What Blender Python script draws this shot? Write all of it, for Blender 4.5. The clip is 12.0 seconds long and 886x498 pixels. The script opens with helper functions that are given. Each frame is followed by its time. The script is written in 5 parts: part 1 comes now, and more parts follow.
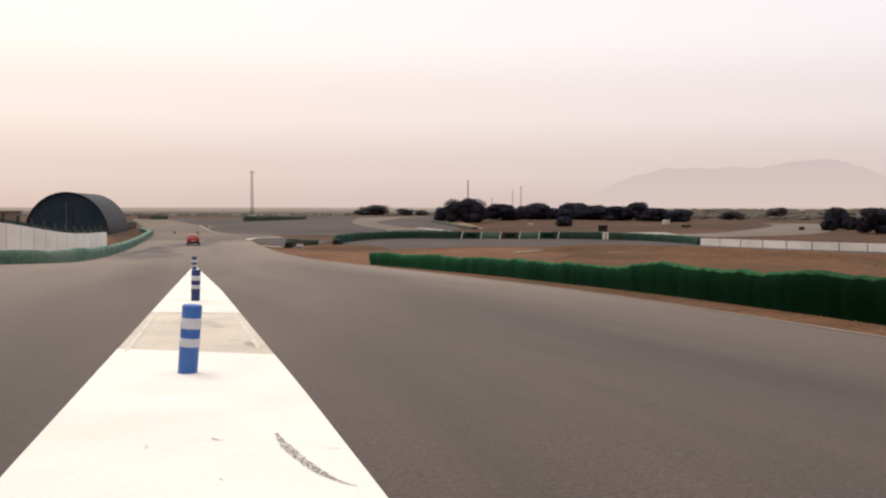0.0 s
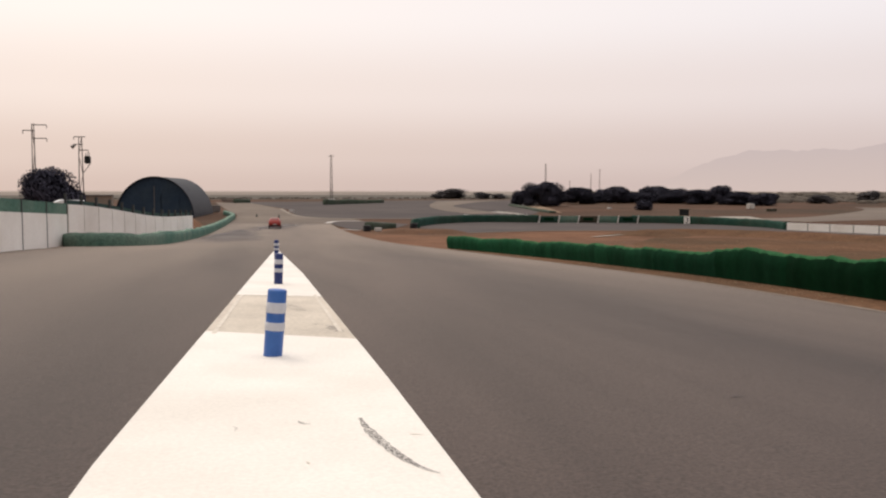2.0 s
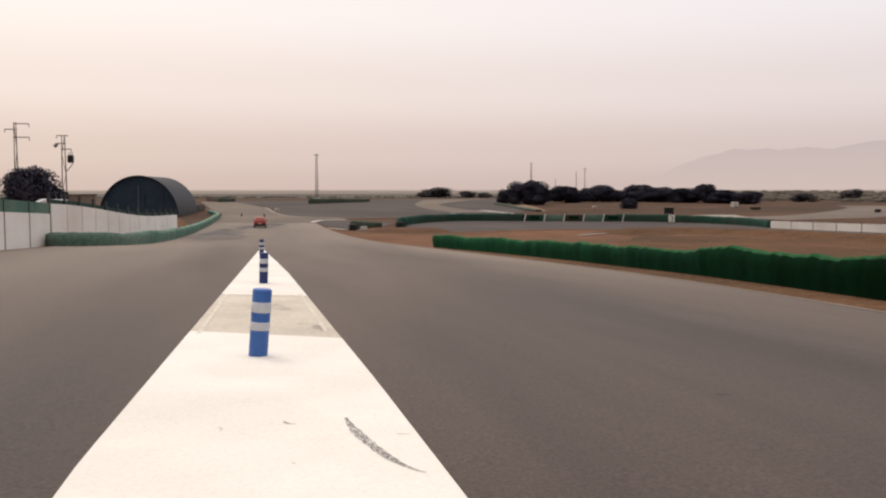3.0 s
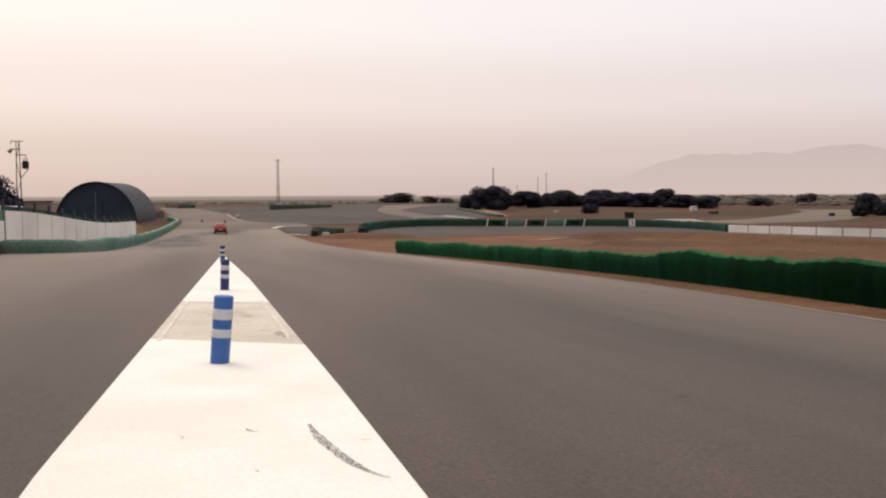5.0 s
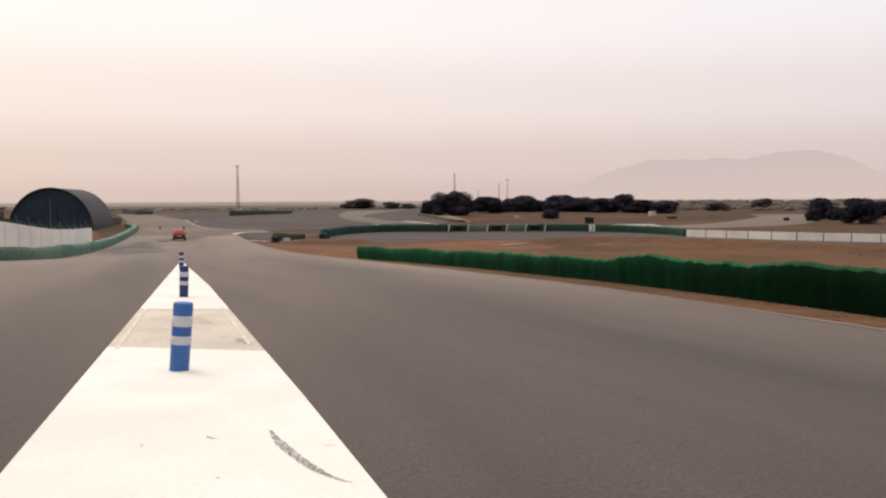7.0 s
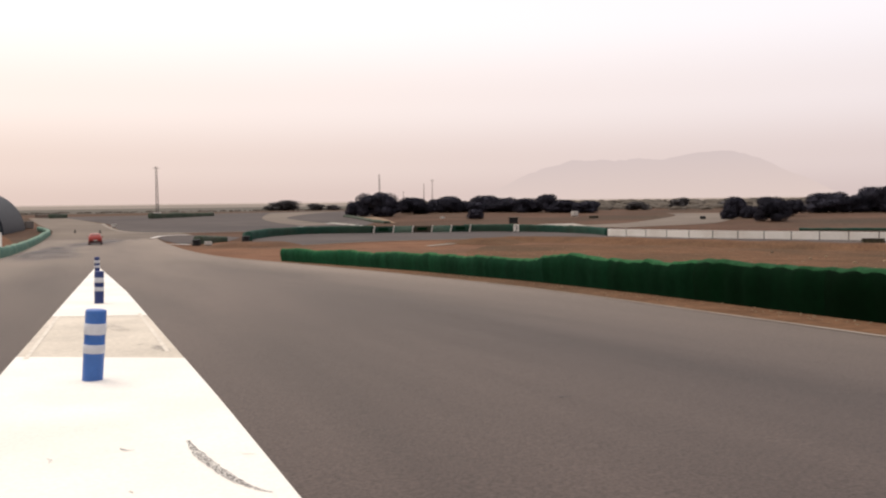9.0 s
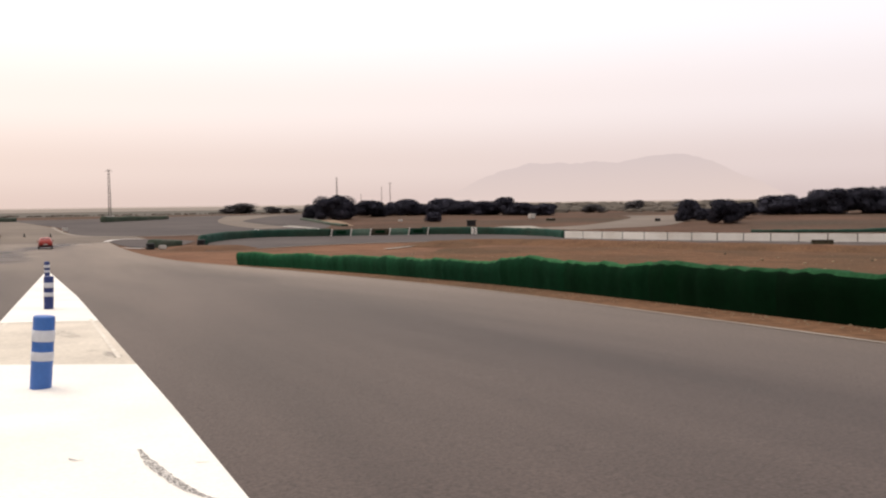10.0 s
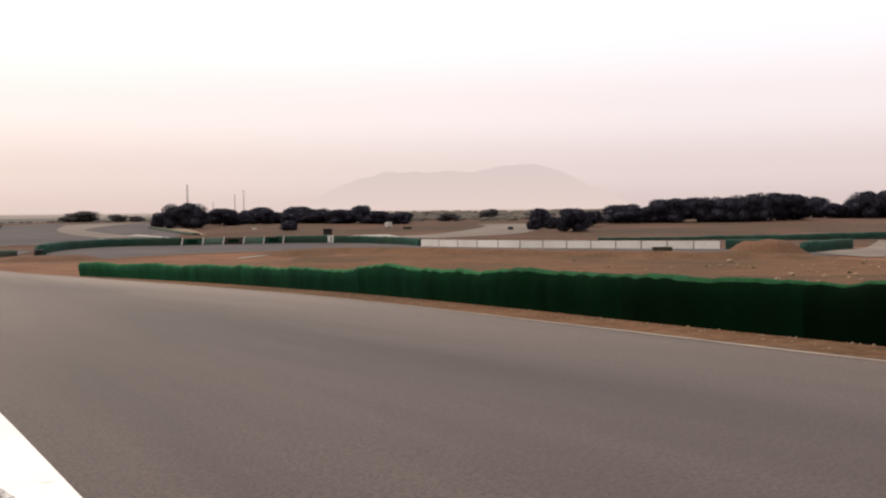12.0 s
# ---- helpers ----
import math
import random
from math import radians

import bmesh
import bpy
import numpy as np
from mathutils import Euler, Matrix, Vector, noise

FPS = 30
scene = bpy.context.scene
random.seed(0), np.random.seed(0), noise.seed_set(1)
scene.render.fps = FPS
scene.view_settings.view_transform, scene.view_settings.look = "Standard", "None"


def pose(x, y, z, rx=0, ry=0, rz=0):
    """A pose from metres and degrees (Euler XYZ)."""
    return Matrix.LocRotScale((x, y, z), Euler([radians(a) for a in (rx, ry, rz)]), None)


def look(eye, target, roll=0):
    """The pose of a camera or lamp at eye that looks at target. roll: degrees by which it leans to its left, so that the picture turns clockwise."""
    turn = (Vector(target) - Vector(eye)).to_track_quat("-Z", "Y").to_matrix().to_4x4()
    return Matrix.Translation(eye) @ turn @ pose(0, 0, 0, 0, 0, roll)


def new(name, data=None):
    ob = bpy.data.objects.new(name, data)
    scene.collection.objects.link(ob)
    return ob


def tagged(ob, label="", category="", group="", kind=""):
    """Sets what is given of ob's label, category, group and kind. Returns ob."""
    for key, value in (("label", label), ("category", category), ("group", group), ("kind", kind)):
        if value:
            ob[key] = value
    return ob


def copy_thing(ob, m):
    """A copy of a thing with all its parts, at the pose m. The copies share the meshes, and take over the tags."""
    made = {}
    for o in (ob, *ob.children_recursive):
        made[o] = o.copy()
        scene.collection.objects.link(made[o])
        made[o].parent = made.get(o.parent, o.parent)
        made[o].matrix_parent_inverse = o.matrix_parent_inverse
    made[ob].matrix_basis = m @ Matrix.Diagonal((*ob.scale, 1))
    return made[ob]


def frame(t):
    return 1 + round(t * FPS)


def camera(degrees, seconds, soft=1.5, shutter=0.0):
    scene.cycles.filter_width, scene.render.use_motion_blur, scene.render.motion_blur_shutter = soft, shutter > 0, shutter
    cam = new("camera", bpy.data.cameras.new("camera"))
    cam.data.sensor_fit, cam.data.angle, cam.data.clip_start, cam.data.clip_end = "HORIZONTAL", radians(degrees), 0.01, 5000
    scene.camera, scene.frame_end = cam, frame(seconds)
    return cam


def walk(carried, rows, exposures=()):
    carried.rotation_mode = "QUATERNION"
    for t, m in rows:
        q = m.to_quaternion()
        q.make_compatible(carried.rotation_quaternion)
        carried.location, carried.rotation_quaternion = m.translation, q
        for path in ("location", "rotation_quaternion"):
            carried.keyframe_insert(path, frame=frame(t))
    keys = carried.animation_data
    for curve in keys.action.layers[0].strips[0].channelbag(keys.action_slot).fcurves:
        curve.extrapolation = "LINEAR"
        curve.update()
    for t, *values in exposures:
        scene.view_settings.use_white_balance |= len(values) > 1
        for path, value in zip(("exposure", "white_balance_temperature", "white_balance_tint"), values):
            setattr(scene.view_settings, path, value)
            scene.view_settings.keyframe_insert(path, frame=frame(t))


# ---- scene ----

# ---------------------------------------------------------------- camera
cam = camera(54.0, 12.0, soft=2.2)
ROWS = [
    (0, pose(0.020, -0.015, -0.031, 87.233, -0.068, -16.378)),
    (0.5, pose(0.010, -0.012, -0.023, 86.959, -0.032, -13.705)),
    (1, pose(-0.003, -0.006, -0.014, 86.666, -0.021, -11.987)),
    (1.5, pose(-0.013, 0.006, -0.006, 86.375, -0.022, -11.173)),
    (2, pose(-0.021, 0.003, 0.002, 86.147, -0.025, -11.318)),
    (2.5, pose(-0.013, 0.007, 0.000, 86.049, 0.006, -11.676)),
    (3, pose(-0.017, 0.011, 0.003, 86.068, 0.048, -12.258)),
    (5, pose(-0.023, -0.010, 0.004, 86.411, 0.221, -14.732)),
    (5.5, pose(-0.024, -0.008, 0.001, 86.523, 0.239, -15.325)),
    (6, pose(-0.032, -0.022, 0.002, 86.610, 0.227, -15.933)),
    (6.5, pose(-0.038, -0.041, 0.001, 86.694, 0.250, -16.560)),
    (7, pose(-0.029, -0.040, 0.001, 86.769, 0.316, -17.267)),
    (9, pose(0.017, 0.001, 0.006, 86.792, 0.686, -22.187)),
    (9.5, pose(0.034, 0.023, 0.005, 86.835, 0.761, -23.562)),
    (10, pose(0.040, 0.032, 0.008, 86.938, 0.766, -24.957)),
    (10.5, pose(0.048, 0.035, 0.014, 87.039, 0.709, -26.354)),
    (11, pose(0.038, 0.020, 0.016, 87.149, 0.726, -28.178)),
    (11.5, pose(0.018, 0.025, 0.010, 87.254, 0.692, -30.939)),
    (12, pose(-0.011, -0.007, 0.001, 87.387, 0.615, -34.377)),
]
walk(cam, ROWS, exposures=[(0.0, 0.05, 6750, 11), (1.0, 0.04, 6750, 11), (2.5, -0.08, 6750, 11), (5.0, -0.04, 6750, 11), (7.0, 0.0, 6750, 11), (9.0, 0.14, 6700, 11), (12.0, 0.22, 6700, 11)])

# ---------------------------------------------------------------- sky and sun
# a dusty, bright overcast sky: a Nishita sky under a thick, pale veil that is warmer and dimmer towards the horizon
SUN_ELEVATION, SUN_AZIMUTH = radians(50), radians(24)
world = bpy.data.worlds.new("dusty_sky")
scene.world = world
world.use_nodes = True
wn, wl = world.node_tree.nodes, world.node_tree.links
wn.clear()
w_out = wn.new("ShaderNodeOutputWorld")
w_bg = wn.new("ShaderNodeBackground")
w_sky = wn.new("ShaderNodeTexSky")
w_sky.sky_type = "NISHITA"
w_sky.sun_disc = False
w_sky.sun_elevation, w_sky.sun_rotation = SUN_ELEVATION, -SUN_AZIMUTH
w_sky.dust_density, w_sky.air_density = 6.0, 1.5
w_co = wn.new("ShaderNodeTexCoord")
w_sep = wn.new("ShaderNodeSeparateXYZ")
w_ramp = wn.new("ShaderNodeValToRGB")
w_ramp.color_ramp.interpolation = "EASE"
stops = [(0.0, (0.755, 0.6, 0.54, 1)), (0.04, (0.84, 0.69, 0.625, 1)), (0.11, (0.99, 0.865, 0.81, 1)),
         (0.2, (1.1, 1.02, 0.985, 1)), (1.0, (2.0, 1.93, 1.88, 1))]
el = w_ramp.color_ramp.elements
el[0].position, el[0].color = stops[0]
el[1].position, el[1].color = stops[-1]
for p, c in stops[1:-1]:
    e = el.new(p)
    e.color = c
w_dim = wn.new("ShaderNodeVectorMath")
w_dim.operation = "SCALE"
w_dim.inputs["Scale"].default_value = 0.08
w_mix = wn.new("ShaderNodeMixRGB")
w_mix.inputs[0].default_value = 0.94
# cooler, slightly dimmer veil towards +x, warmer towards -x
w_tint = wn.new("ShaderNodeMixRGB")
w_tint.blend_type = "MULTIPLY"
w_side = wn.new("ShaderNodeMapRange")
w_side.inputs["From Min"].default_value, w_side.inputs["From Max"].default_value = -0.2, 0.75
w_tint.inputs[2].default_value = (0.85, 0.888, 0.972, 1)
wl.new(w_co.outputs["Generated"], w_sep.inputs[0])
wl.new(w_sep.outputs["Z"], w_ramp.inputs[0])
wl.new(w_sep.outputs["X"], w_side.inputs["Value"])
wl.new(w_side.outputs[0], w_tint.inputs[0])
wl.new(w_sky.outputs[0], w_dim.inputs[0])
wl.new(w_dim.outputs[0], w_mix.inputs[1])
wl.new(w_ramp.outputs[0], w_tint.inputs[1])
# the haze scatters the sun forwards: the half of the sky round the sun is the brighter one
w_glow = wn.new("ShaderNodeMapRange")
w_glow.interpolation_type = "SMOOTHSTEP"
w_glow.inputs["From Min"].default_value, w_glow.inputs["From Max"].default_value = -0.7, 0.5
w_glow.inputs["To Min"].default_value, w_glow.inputs["To Max"].default_value = 0.5, 1.0
w_lit = wn.new("ShaderNodeVectorMath")
w_lit.operation = "SCALE"
wl.new(w_sep.outputs["Y"], w_glow.inputs["Value"])
wl.new(w_tint.outputs[0], w_lit.inputs[0])
wl.new(w_glow.outputs[0], w_lit.inputs["Scale"])
wl.new(w_lit.outputs[0], w_mix.inputs[2])
wl.new(w_mix.outputs[0], w_bg.inputs[0])
wl.new(w_bg.outputs[0], w_out.inputs[0])
w_bg.inputs[1].default_value = 1.0

sun_data = bpy.data.lights.new("sun", "SUN")
sun_data.energy, sun_data.angle, sun_data.color = 1.0, radians(22), (1.0, 0.95, 0.88)
sun = new("sun", sun_data)
sun.matrix_world = look((0, 0, 60), (60 * math.sin(SUN_AZIMUTH), -60 * math.cos(SUN_AZIMUTH), 60 - 60 * math.tan(SUN_ELEVATION)))


# ---------------------------------------------------------------- materials
def material(name, a, b, scale=1.0, rough=0.9, bump=0.0, bump_scale=40.0, fine=0.25, fine_scale=None, c=None, c_scale=0.08,
             c_amount=0.5, metal=0.0, spec=0.3, per_object=0.0, stretch=(1, 1, 1), sheen_dust=None):
    """Two tones mixed by coarse noise, broken by fine noise, with a third tone in large stains, and a fine relief."""
    m = bpy.data.materials.new(name)
    m.use_nodes = True
    n, l = m.node_tree.nodes, m.node_tree.links
    bsdf = n["Principled BSDF"]
    bsdf.inputs["Roughness"].default_value = rough
    bsdf.inputs["Metallic"].default_value = metal
    bsdf.inputs["Specular IOR Level"].default_value = spec
    co = n.new("ShaderNodeTexCoord")
    mp = n.new("ShaderNodeMapping")
    mp.inputs["Scale"].default_value = stretch
    l.new(co.outputs["Object"], mp.inputs[0])

    def noise_at(s, detail=6.0, even=False):
        t = n.new("ShaderNodeTexNoise")
        t.inputs["Scale"].default_value, t.inputs["Detail"].default_value = s, detail
        l.new(co.outputs["Object"] if even else mp.outputs[0], t.inputs["Vector"])
        return t.outputs["Fac"]

    def spread(value, lo, hi):
        r = n.new("ShaderNodeMapRange")
        r.inputs["From Min"].default_value, r.inputs["From Max"].default_value = lo, hi
        l.new(value, r.inputs["Value"])
        return r.outputs[0]

    def mix(fac, x, y, kind="MIX"):
        k = n.new("ShaderNodeMixRGB")
        k.blend_type = kind
        for v, s in ((fac, 0), (x, 1), (y, 2)):
            if isinstance(v, (tuple, float, int)):
                k.inputs[s].default_value = (*v, 1) if isinstance(v, tuple) else v
            else:
                l.new(v, k.inputs[s])
        return k.outputs[0]

    colour = mix(spread(noise_at(scale), 0.3, 0.7), a, b)
    if c:
        k = n.new("ShaderNodeMath")
        k.operation = "MULTIPLY"
        k.inputs[1].default_value = c_amount
        l.new(spread(noise_at(c_scale, 4.0), 0.45, 0.7), k.inputs[0])
        colour = mix(k.outputs[0], colour, c)
    if sheen_dust:  # paler down the slope: grazing sheen painted in with the dust, broken by noise
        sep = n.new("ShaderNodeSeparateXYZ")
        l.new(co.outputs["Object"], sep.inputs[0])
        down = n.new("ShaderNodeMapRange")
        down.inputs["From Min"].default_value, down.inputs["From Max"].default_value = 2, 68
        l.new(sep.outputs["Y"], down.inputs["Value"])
        side = n.new("ShaderNodeMapRange")   # and paler towards the left lane
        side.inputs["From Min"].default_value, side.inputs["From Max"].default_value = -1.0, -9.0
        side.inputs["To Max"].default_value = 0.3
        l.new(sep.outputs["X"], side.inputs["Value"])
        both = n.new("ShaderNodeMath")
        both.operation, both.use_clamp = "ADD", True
        verge = n.new("ShaderNodeMapRange")   # and dust along the edge beside the dirt
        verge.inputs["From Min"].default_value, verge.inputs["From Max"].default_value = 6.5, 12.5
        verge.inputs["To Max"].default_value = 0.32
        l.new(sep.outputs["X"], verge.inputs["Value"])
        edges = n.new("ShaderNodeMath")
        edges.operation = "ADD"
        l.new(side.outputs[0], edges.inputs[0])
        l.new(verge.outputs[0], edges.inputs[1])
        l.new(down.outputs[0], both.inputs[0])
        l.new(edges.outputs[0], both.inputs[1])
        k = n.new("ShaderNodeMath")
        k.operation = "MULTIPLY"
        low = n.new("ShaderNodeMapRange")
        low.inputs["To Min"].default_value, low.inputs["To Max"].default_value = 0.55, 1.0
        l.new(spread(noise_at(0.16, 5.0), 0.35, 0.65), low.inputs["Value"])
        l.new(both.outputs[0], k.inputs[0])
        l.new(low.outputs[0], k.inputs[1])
        colour = mix(k.outputs[0], colour, sheen_dust)
    if fine:
        grain = spread(noise_at(fine_scale or scale * 14, 3.0, True), 0.25, 0.75)
        low = n.new("ShaderNodeMapRange")
        low.inputs["To Min"].default_value, low.inputs["To Max"].default_value = 1 - fine, 1 + fine
        l.new(grain, low.inputs["Value"])
        hv = n.new("ShaderNodeVectorMath")
        hv.operation = "SCALE"
        l.new(colour, hv.inputs[0])
        l.new(low.outputs[0], hv.inputs["Scale"])
        colour = hv.outputs[0]
    if per_object:
        info = n.new("ShaderNodeObjectInfo")
        low = n.new("ShaderNodeMapRange")
        low.inputs["To Min"].default_value, low.inputs["To Max"].default_value = 1 - per_object, 1 + per_object
        l.new(info.outputs["Random"], low.inputs["Value"])
        hv = n.new("ShaderNodeVectorMath")
        hv.operation = "SCALE"
        l.new(colour, hv.inputs[0])
        l.new(low.outputs[0], hv.inputs["Scale"])
        colour = hv.outputs[0]
    l.new(colour, bsdf.inputs["Base Color"])
    if bump:
        bp = n.new("ShaderNodeBump")
        bp.inputs["Strength"].default_value, bp.inputs["Distance"].default_value = bump, 0.02
        l.new(noise_at(bump_scale, 4.0, True), bp.inputs["Height"])
        l.new(bp.outputs[0], bsdf.inputs["Normal"])
    return m


ASPHALT = material("old_asphalt", (0.053, 0.0378, 0.0322), (0.089, 0.0634, 0.0532), 0.7, 0.74, 0.6, 45, 0.42, 34.0, (0.042, 0.0288, 0.0272), 0.16, 0.55, spec=0.27, stretch=(1, 0.12, 1), sheen_dust=(0.19, 0.145, 0.112))
ASPHALT_CONCRETE = material("pale_grey_asphalt", (0.26, 0.235, 0.2), (0.34, 0.305, 0.265), 0.2, 0.9, 0.2, 30, 0.16, 3.0, (0.2, 0.18, 0.155), 0.08, 0.6, spec=0.12)
ASPHALT_DARK = material("dark_asphalt", (0.06, 0.048, 0.0455), (0.088, 0.071, 0.065), 0.12, 0.9, 0.2, 30, 0.16, 3.0, (0.048, 0.039, 0.039), 0.03, 0.6, spec=0.12)
ASPHALT_PALE = material("dusty_asphalt", (0.14, 0.111, 0.09), (0.185, 0.147, 0.118), 0.12, 0.9, 0.2, 30, 0.16, 3.0, (0.1, 0.082, 0.07), 0.05, 0.6, spec=0.12)
DIRT = material("red_dirt", (0.125, 0.061, 0.036), (0.186, 0.096, 0.057), 0.22, 0.97, 0.8, 8, 0.34, 5.0, (0.083, 0.052, 0.034), 0.05, 0.75, spec=0.05)
DIRT_BROWN = material("brown_stony_dirt", (0.096, 0.05, 0.0275), (0.146, 0.079, 0.045), 0.35, 0.97, 0.9, 7, 0.42, 4.0, (0.06, 0.041, 0.025), 0.09, 0.75, spec=0.04)
SAND = material("pale_sand", (0.2, 0.14, 0.095), (0.27, 0.19, 0.135), 0.15, 0.97, 0.4, 4, 0.25, 2.0, (0.15, 0.1, 0.065), 0.06, 0.6, spec=0.05)
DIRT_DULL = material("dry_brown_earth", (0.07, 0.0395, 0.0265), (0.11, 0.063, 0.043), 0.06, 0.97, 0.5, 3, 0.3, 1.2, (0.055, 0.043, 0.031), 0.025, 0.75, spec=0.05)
# plain in paler steps outwards: haze mixed into the ground colours
FIELD = material("hazed_plain", (0.31, 0.25, 0.212), (0.37, 0.3, 0.255), 0.004, 0.95, 0.0, 8, 0.1, 0.05, (0.15, 0.125, 0.105), 0.0025, 0.6, stretch=(1, 4, 1))
FIELD_MID = material("half_hazed_plain", (0.19, 0.153, 0.126), (0.235, 0.19, 0.157), 0.006, 0.95, 0.0, 8, 0.15, 0.08, (0.09, 0.078, 0.06), 0.004, 0.7, stretch=(1, 4, 1))
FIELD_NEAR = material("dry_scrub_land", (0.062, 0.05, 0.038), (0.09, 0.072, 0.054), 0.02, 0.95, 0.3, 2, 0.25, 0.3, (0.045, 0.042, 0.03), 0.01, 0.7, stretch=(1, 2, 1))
WHITE_PAINT = material("white_road_paint", (0.72, 0.675, 0.615), (0.79, 0.745, 0.685), 0.9, 0.75, 0.3, 70, 0.07, 30.0, (0.64, 0.59, 0.525), 0.5, 0.6)
BARE_CONCRETE = material("worn_concrete", (0.5, 0.44, 0.365), (0.6, 0.53, 0.445), 0.8, 0.85, 0.4, 60, 0.14, 16.0, (0.4, 0.35, 0.295), 0.6, 0.6)
FAINT_PAINT = material("faint_paint", (0.54, 0.48, 0.41), (0.64, 0.58, 0.5), 2.5, 0.85, 0.3, 60, 0.14, 16.0)
KERB = material("pale_kerb", (0.17, 0.14, 0.115), (0.26, 0.215, 0.175), 1.2, 0.9, 0.3, 40, 0.2, 12.0)
# netting lengths of differing green, with near shade and far haze painted in
def netting(shade_to_haze):
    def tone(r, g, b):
        return r * shade_to_haze * min(1, 0.25 + shade_to_haze), g * shade_to_haze, b * shade_to_haze * min(1, 0.45 + shade_to_haze)
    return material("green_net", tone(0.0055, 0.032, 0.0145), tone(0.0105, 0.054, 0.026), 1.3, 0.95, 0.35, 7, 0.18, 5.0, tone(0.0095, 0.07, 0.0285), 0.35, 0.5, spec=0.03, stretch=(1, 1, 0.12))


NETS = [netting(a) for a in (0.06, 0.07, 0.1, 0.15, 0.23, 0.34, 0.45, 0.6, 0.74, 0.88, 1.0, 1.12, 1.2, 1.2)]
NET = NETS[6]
NET_GREY = material("grey_green_net", (0.045, 0.06, 0.045), (0.07, 0.085, 0.062), 0.6, 0.9, 0.5, 8, 0.3, 5.0, (0.1, 0.095, 0.078), 0.25, 0.6, spec=0.08)
# top strips: sky light on the nets' upper edge put into paler greens
RIM_LIT = material("lit_rim_green", (0.010, 0.066, 0.021), (0.026, 0.105, 0.04), 2.0, 0.9, 0.5, 12, 0.3, 9.0, spec=0.1)
RIM_DIM = material("lit_rim_dim", (0.006, 0.042, 0.0135), (0.014, 0.064, 0.024), 2.0, 0.9, 0.5, 12, 0.3, 9.0, spec=0.1)
RIM_PALE = material("lit_rim_pale", (0.12, 0.2, 0.155), (0.19, 0.26, 0.21), 2.0, 0.9, 0.5, 12, 0.3, 9.0, spec=0.1)
NET_FADED = material("faded_green_net", (0.06, 0.135, 0.105), (0.105, 0.185, 0.145), 0.6, 0.9, 0.6, 10, 0.3, 6.0, (0.17, 0.22, 0.18), 0.25, 0.6, spec=0.1)
NET_TEAL = material("blue_green_net", (0.03, 0.055, 0.052), (0.045, 0.075, 0.068), 0.6, 0.9, 0.5, 8, 0.3, 5.0, spec=0.08)
NET_DARK = material("dark_green_net", (0.0155, 0.045, 0.034), (0.025, 0.064, 0.049), 0.5, 0.9, 0.5, 8, 0.3, 5.0, (0.045, 0.05, 0.034), 0.15, 0.5, spec=0.08)
WALL_WHITE = material("white_panel", (0.8, 0.76, 0.71), (0.85, 0.81, 0.765), 0.5, 0.7, 0.15, 20, 0.05, 8.0, (0.66, 0.6, 0.54), 0.35, 0.55, per_object=0.04)
POST_DARK = material("dark_post", (0.03, 0.035, 0.035), (0.05, 0.055, 0.055), 3.0, 0.6, 0.2, 30, 0.15)
HANGAR_SKIN = material("grey_corrugated_sheet", (0.019, 0.021, 0.028), (0.03, 0.032, 0.041), 0.3, 0.6, 0.1, 20, 0.1, 4.0, (0.035, 0.035, 0.038), 0.15, 0.5, metal=0.1, spec=0.3)
HANGAR_DARK = material("dark_inside_sheet", (0.022, 0.038, 0.062), (0.034, 0.054, 0.082), 0.4, 0.7, 0.1, 20, 0.14, 4.0, (0.03, 0.042, 0.045), 0.2, 0.5, spec=0.15)
STEEL = material("galvanised_steel", (0.14, 0.125, 0.118), (0.19, 0.172, 0.16), 2.0, 0.6, 0.1, 30, 0.1, metal=0.3)
# pole steel lightened to carry the haze in front of distant poles
STEEL_HAZED = material("hazed_steel", (0.3, 0.265, 0.245), (0.37, 0.33, 0.305), 2.0, 0.7, 0.1, 30, 0.1, metal=0.1)
BLUE = material("blue_plastic", (0.03, 0.11, 0.36), (0.045, 0.14, 0.42), 3.0, 0.45, 0.1, 40, 0.08, 30.0, (0.03, 0.075, 0.25), 2.0, 0.4, spec=0.4)
BLUE_DARK = material("dark_blue_plastic", (0.02, 0.034, 0.13), (0.03, 0.048, 0.17), 3.0, 0.5, 0.1, 40, 0.1, 30.0, (0.018, 0.026, 0.09), 2.0, 0.4, spec=0.3)
BAND = material("white_reflective_band", (0.52, 0.53, 0.58), (0.6, 0.61, 0.66), 4.0, 0.4, 0.05, 60, 0.06, 40.0, (0.42, 0.42, 0.46), 6.0, 0.4)
LEAF = material("oak_leaves", (0.05, 0.048, 0.067), (0.074, 0.072, 0.094), 1.5, 0.9, 0, 1, 0.25, 9.0, per_object=0.2, spec=0.05)
# far oaks: haze painted into a paler, greyer leaf colour
LEAF_HAZED = material("hazed_oak_leaves", (0.105, 0.097, 0.101), (0.135, 0.126, 0.128), 1.5, 0.9, 0, 1, 0.2, 9.0, per_object=0.2, spec=0.1)
BARK = material("oak_bark", (0.05, 0.04, 0.035), (0.08, 0.065, 0.055), 3.0, 0.95, 0.6, 20, 0.25)
RED_CAR = material("red_car_paint", (0.27, 0.022, 0.016), (0.32, 0.03, 0.02), 2.0, 0.35, 0, 1, 0.05, spec=0.4)
SCRUB = material("dry_scrub", (0.085, 0.072, 0.06), (0.12, 0.1, 0.083), 0.02, 0.95, 0, 1, 0.2, 0.5, spec=0.05)
GLASS_DARK = material("dark_glass", (0.015, 0.017, 0.02), (0.02, 0.022, 0.025), 2.0, 0.1, 0, 1, 0.0, spec=0.6)
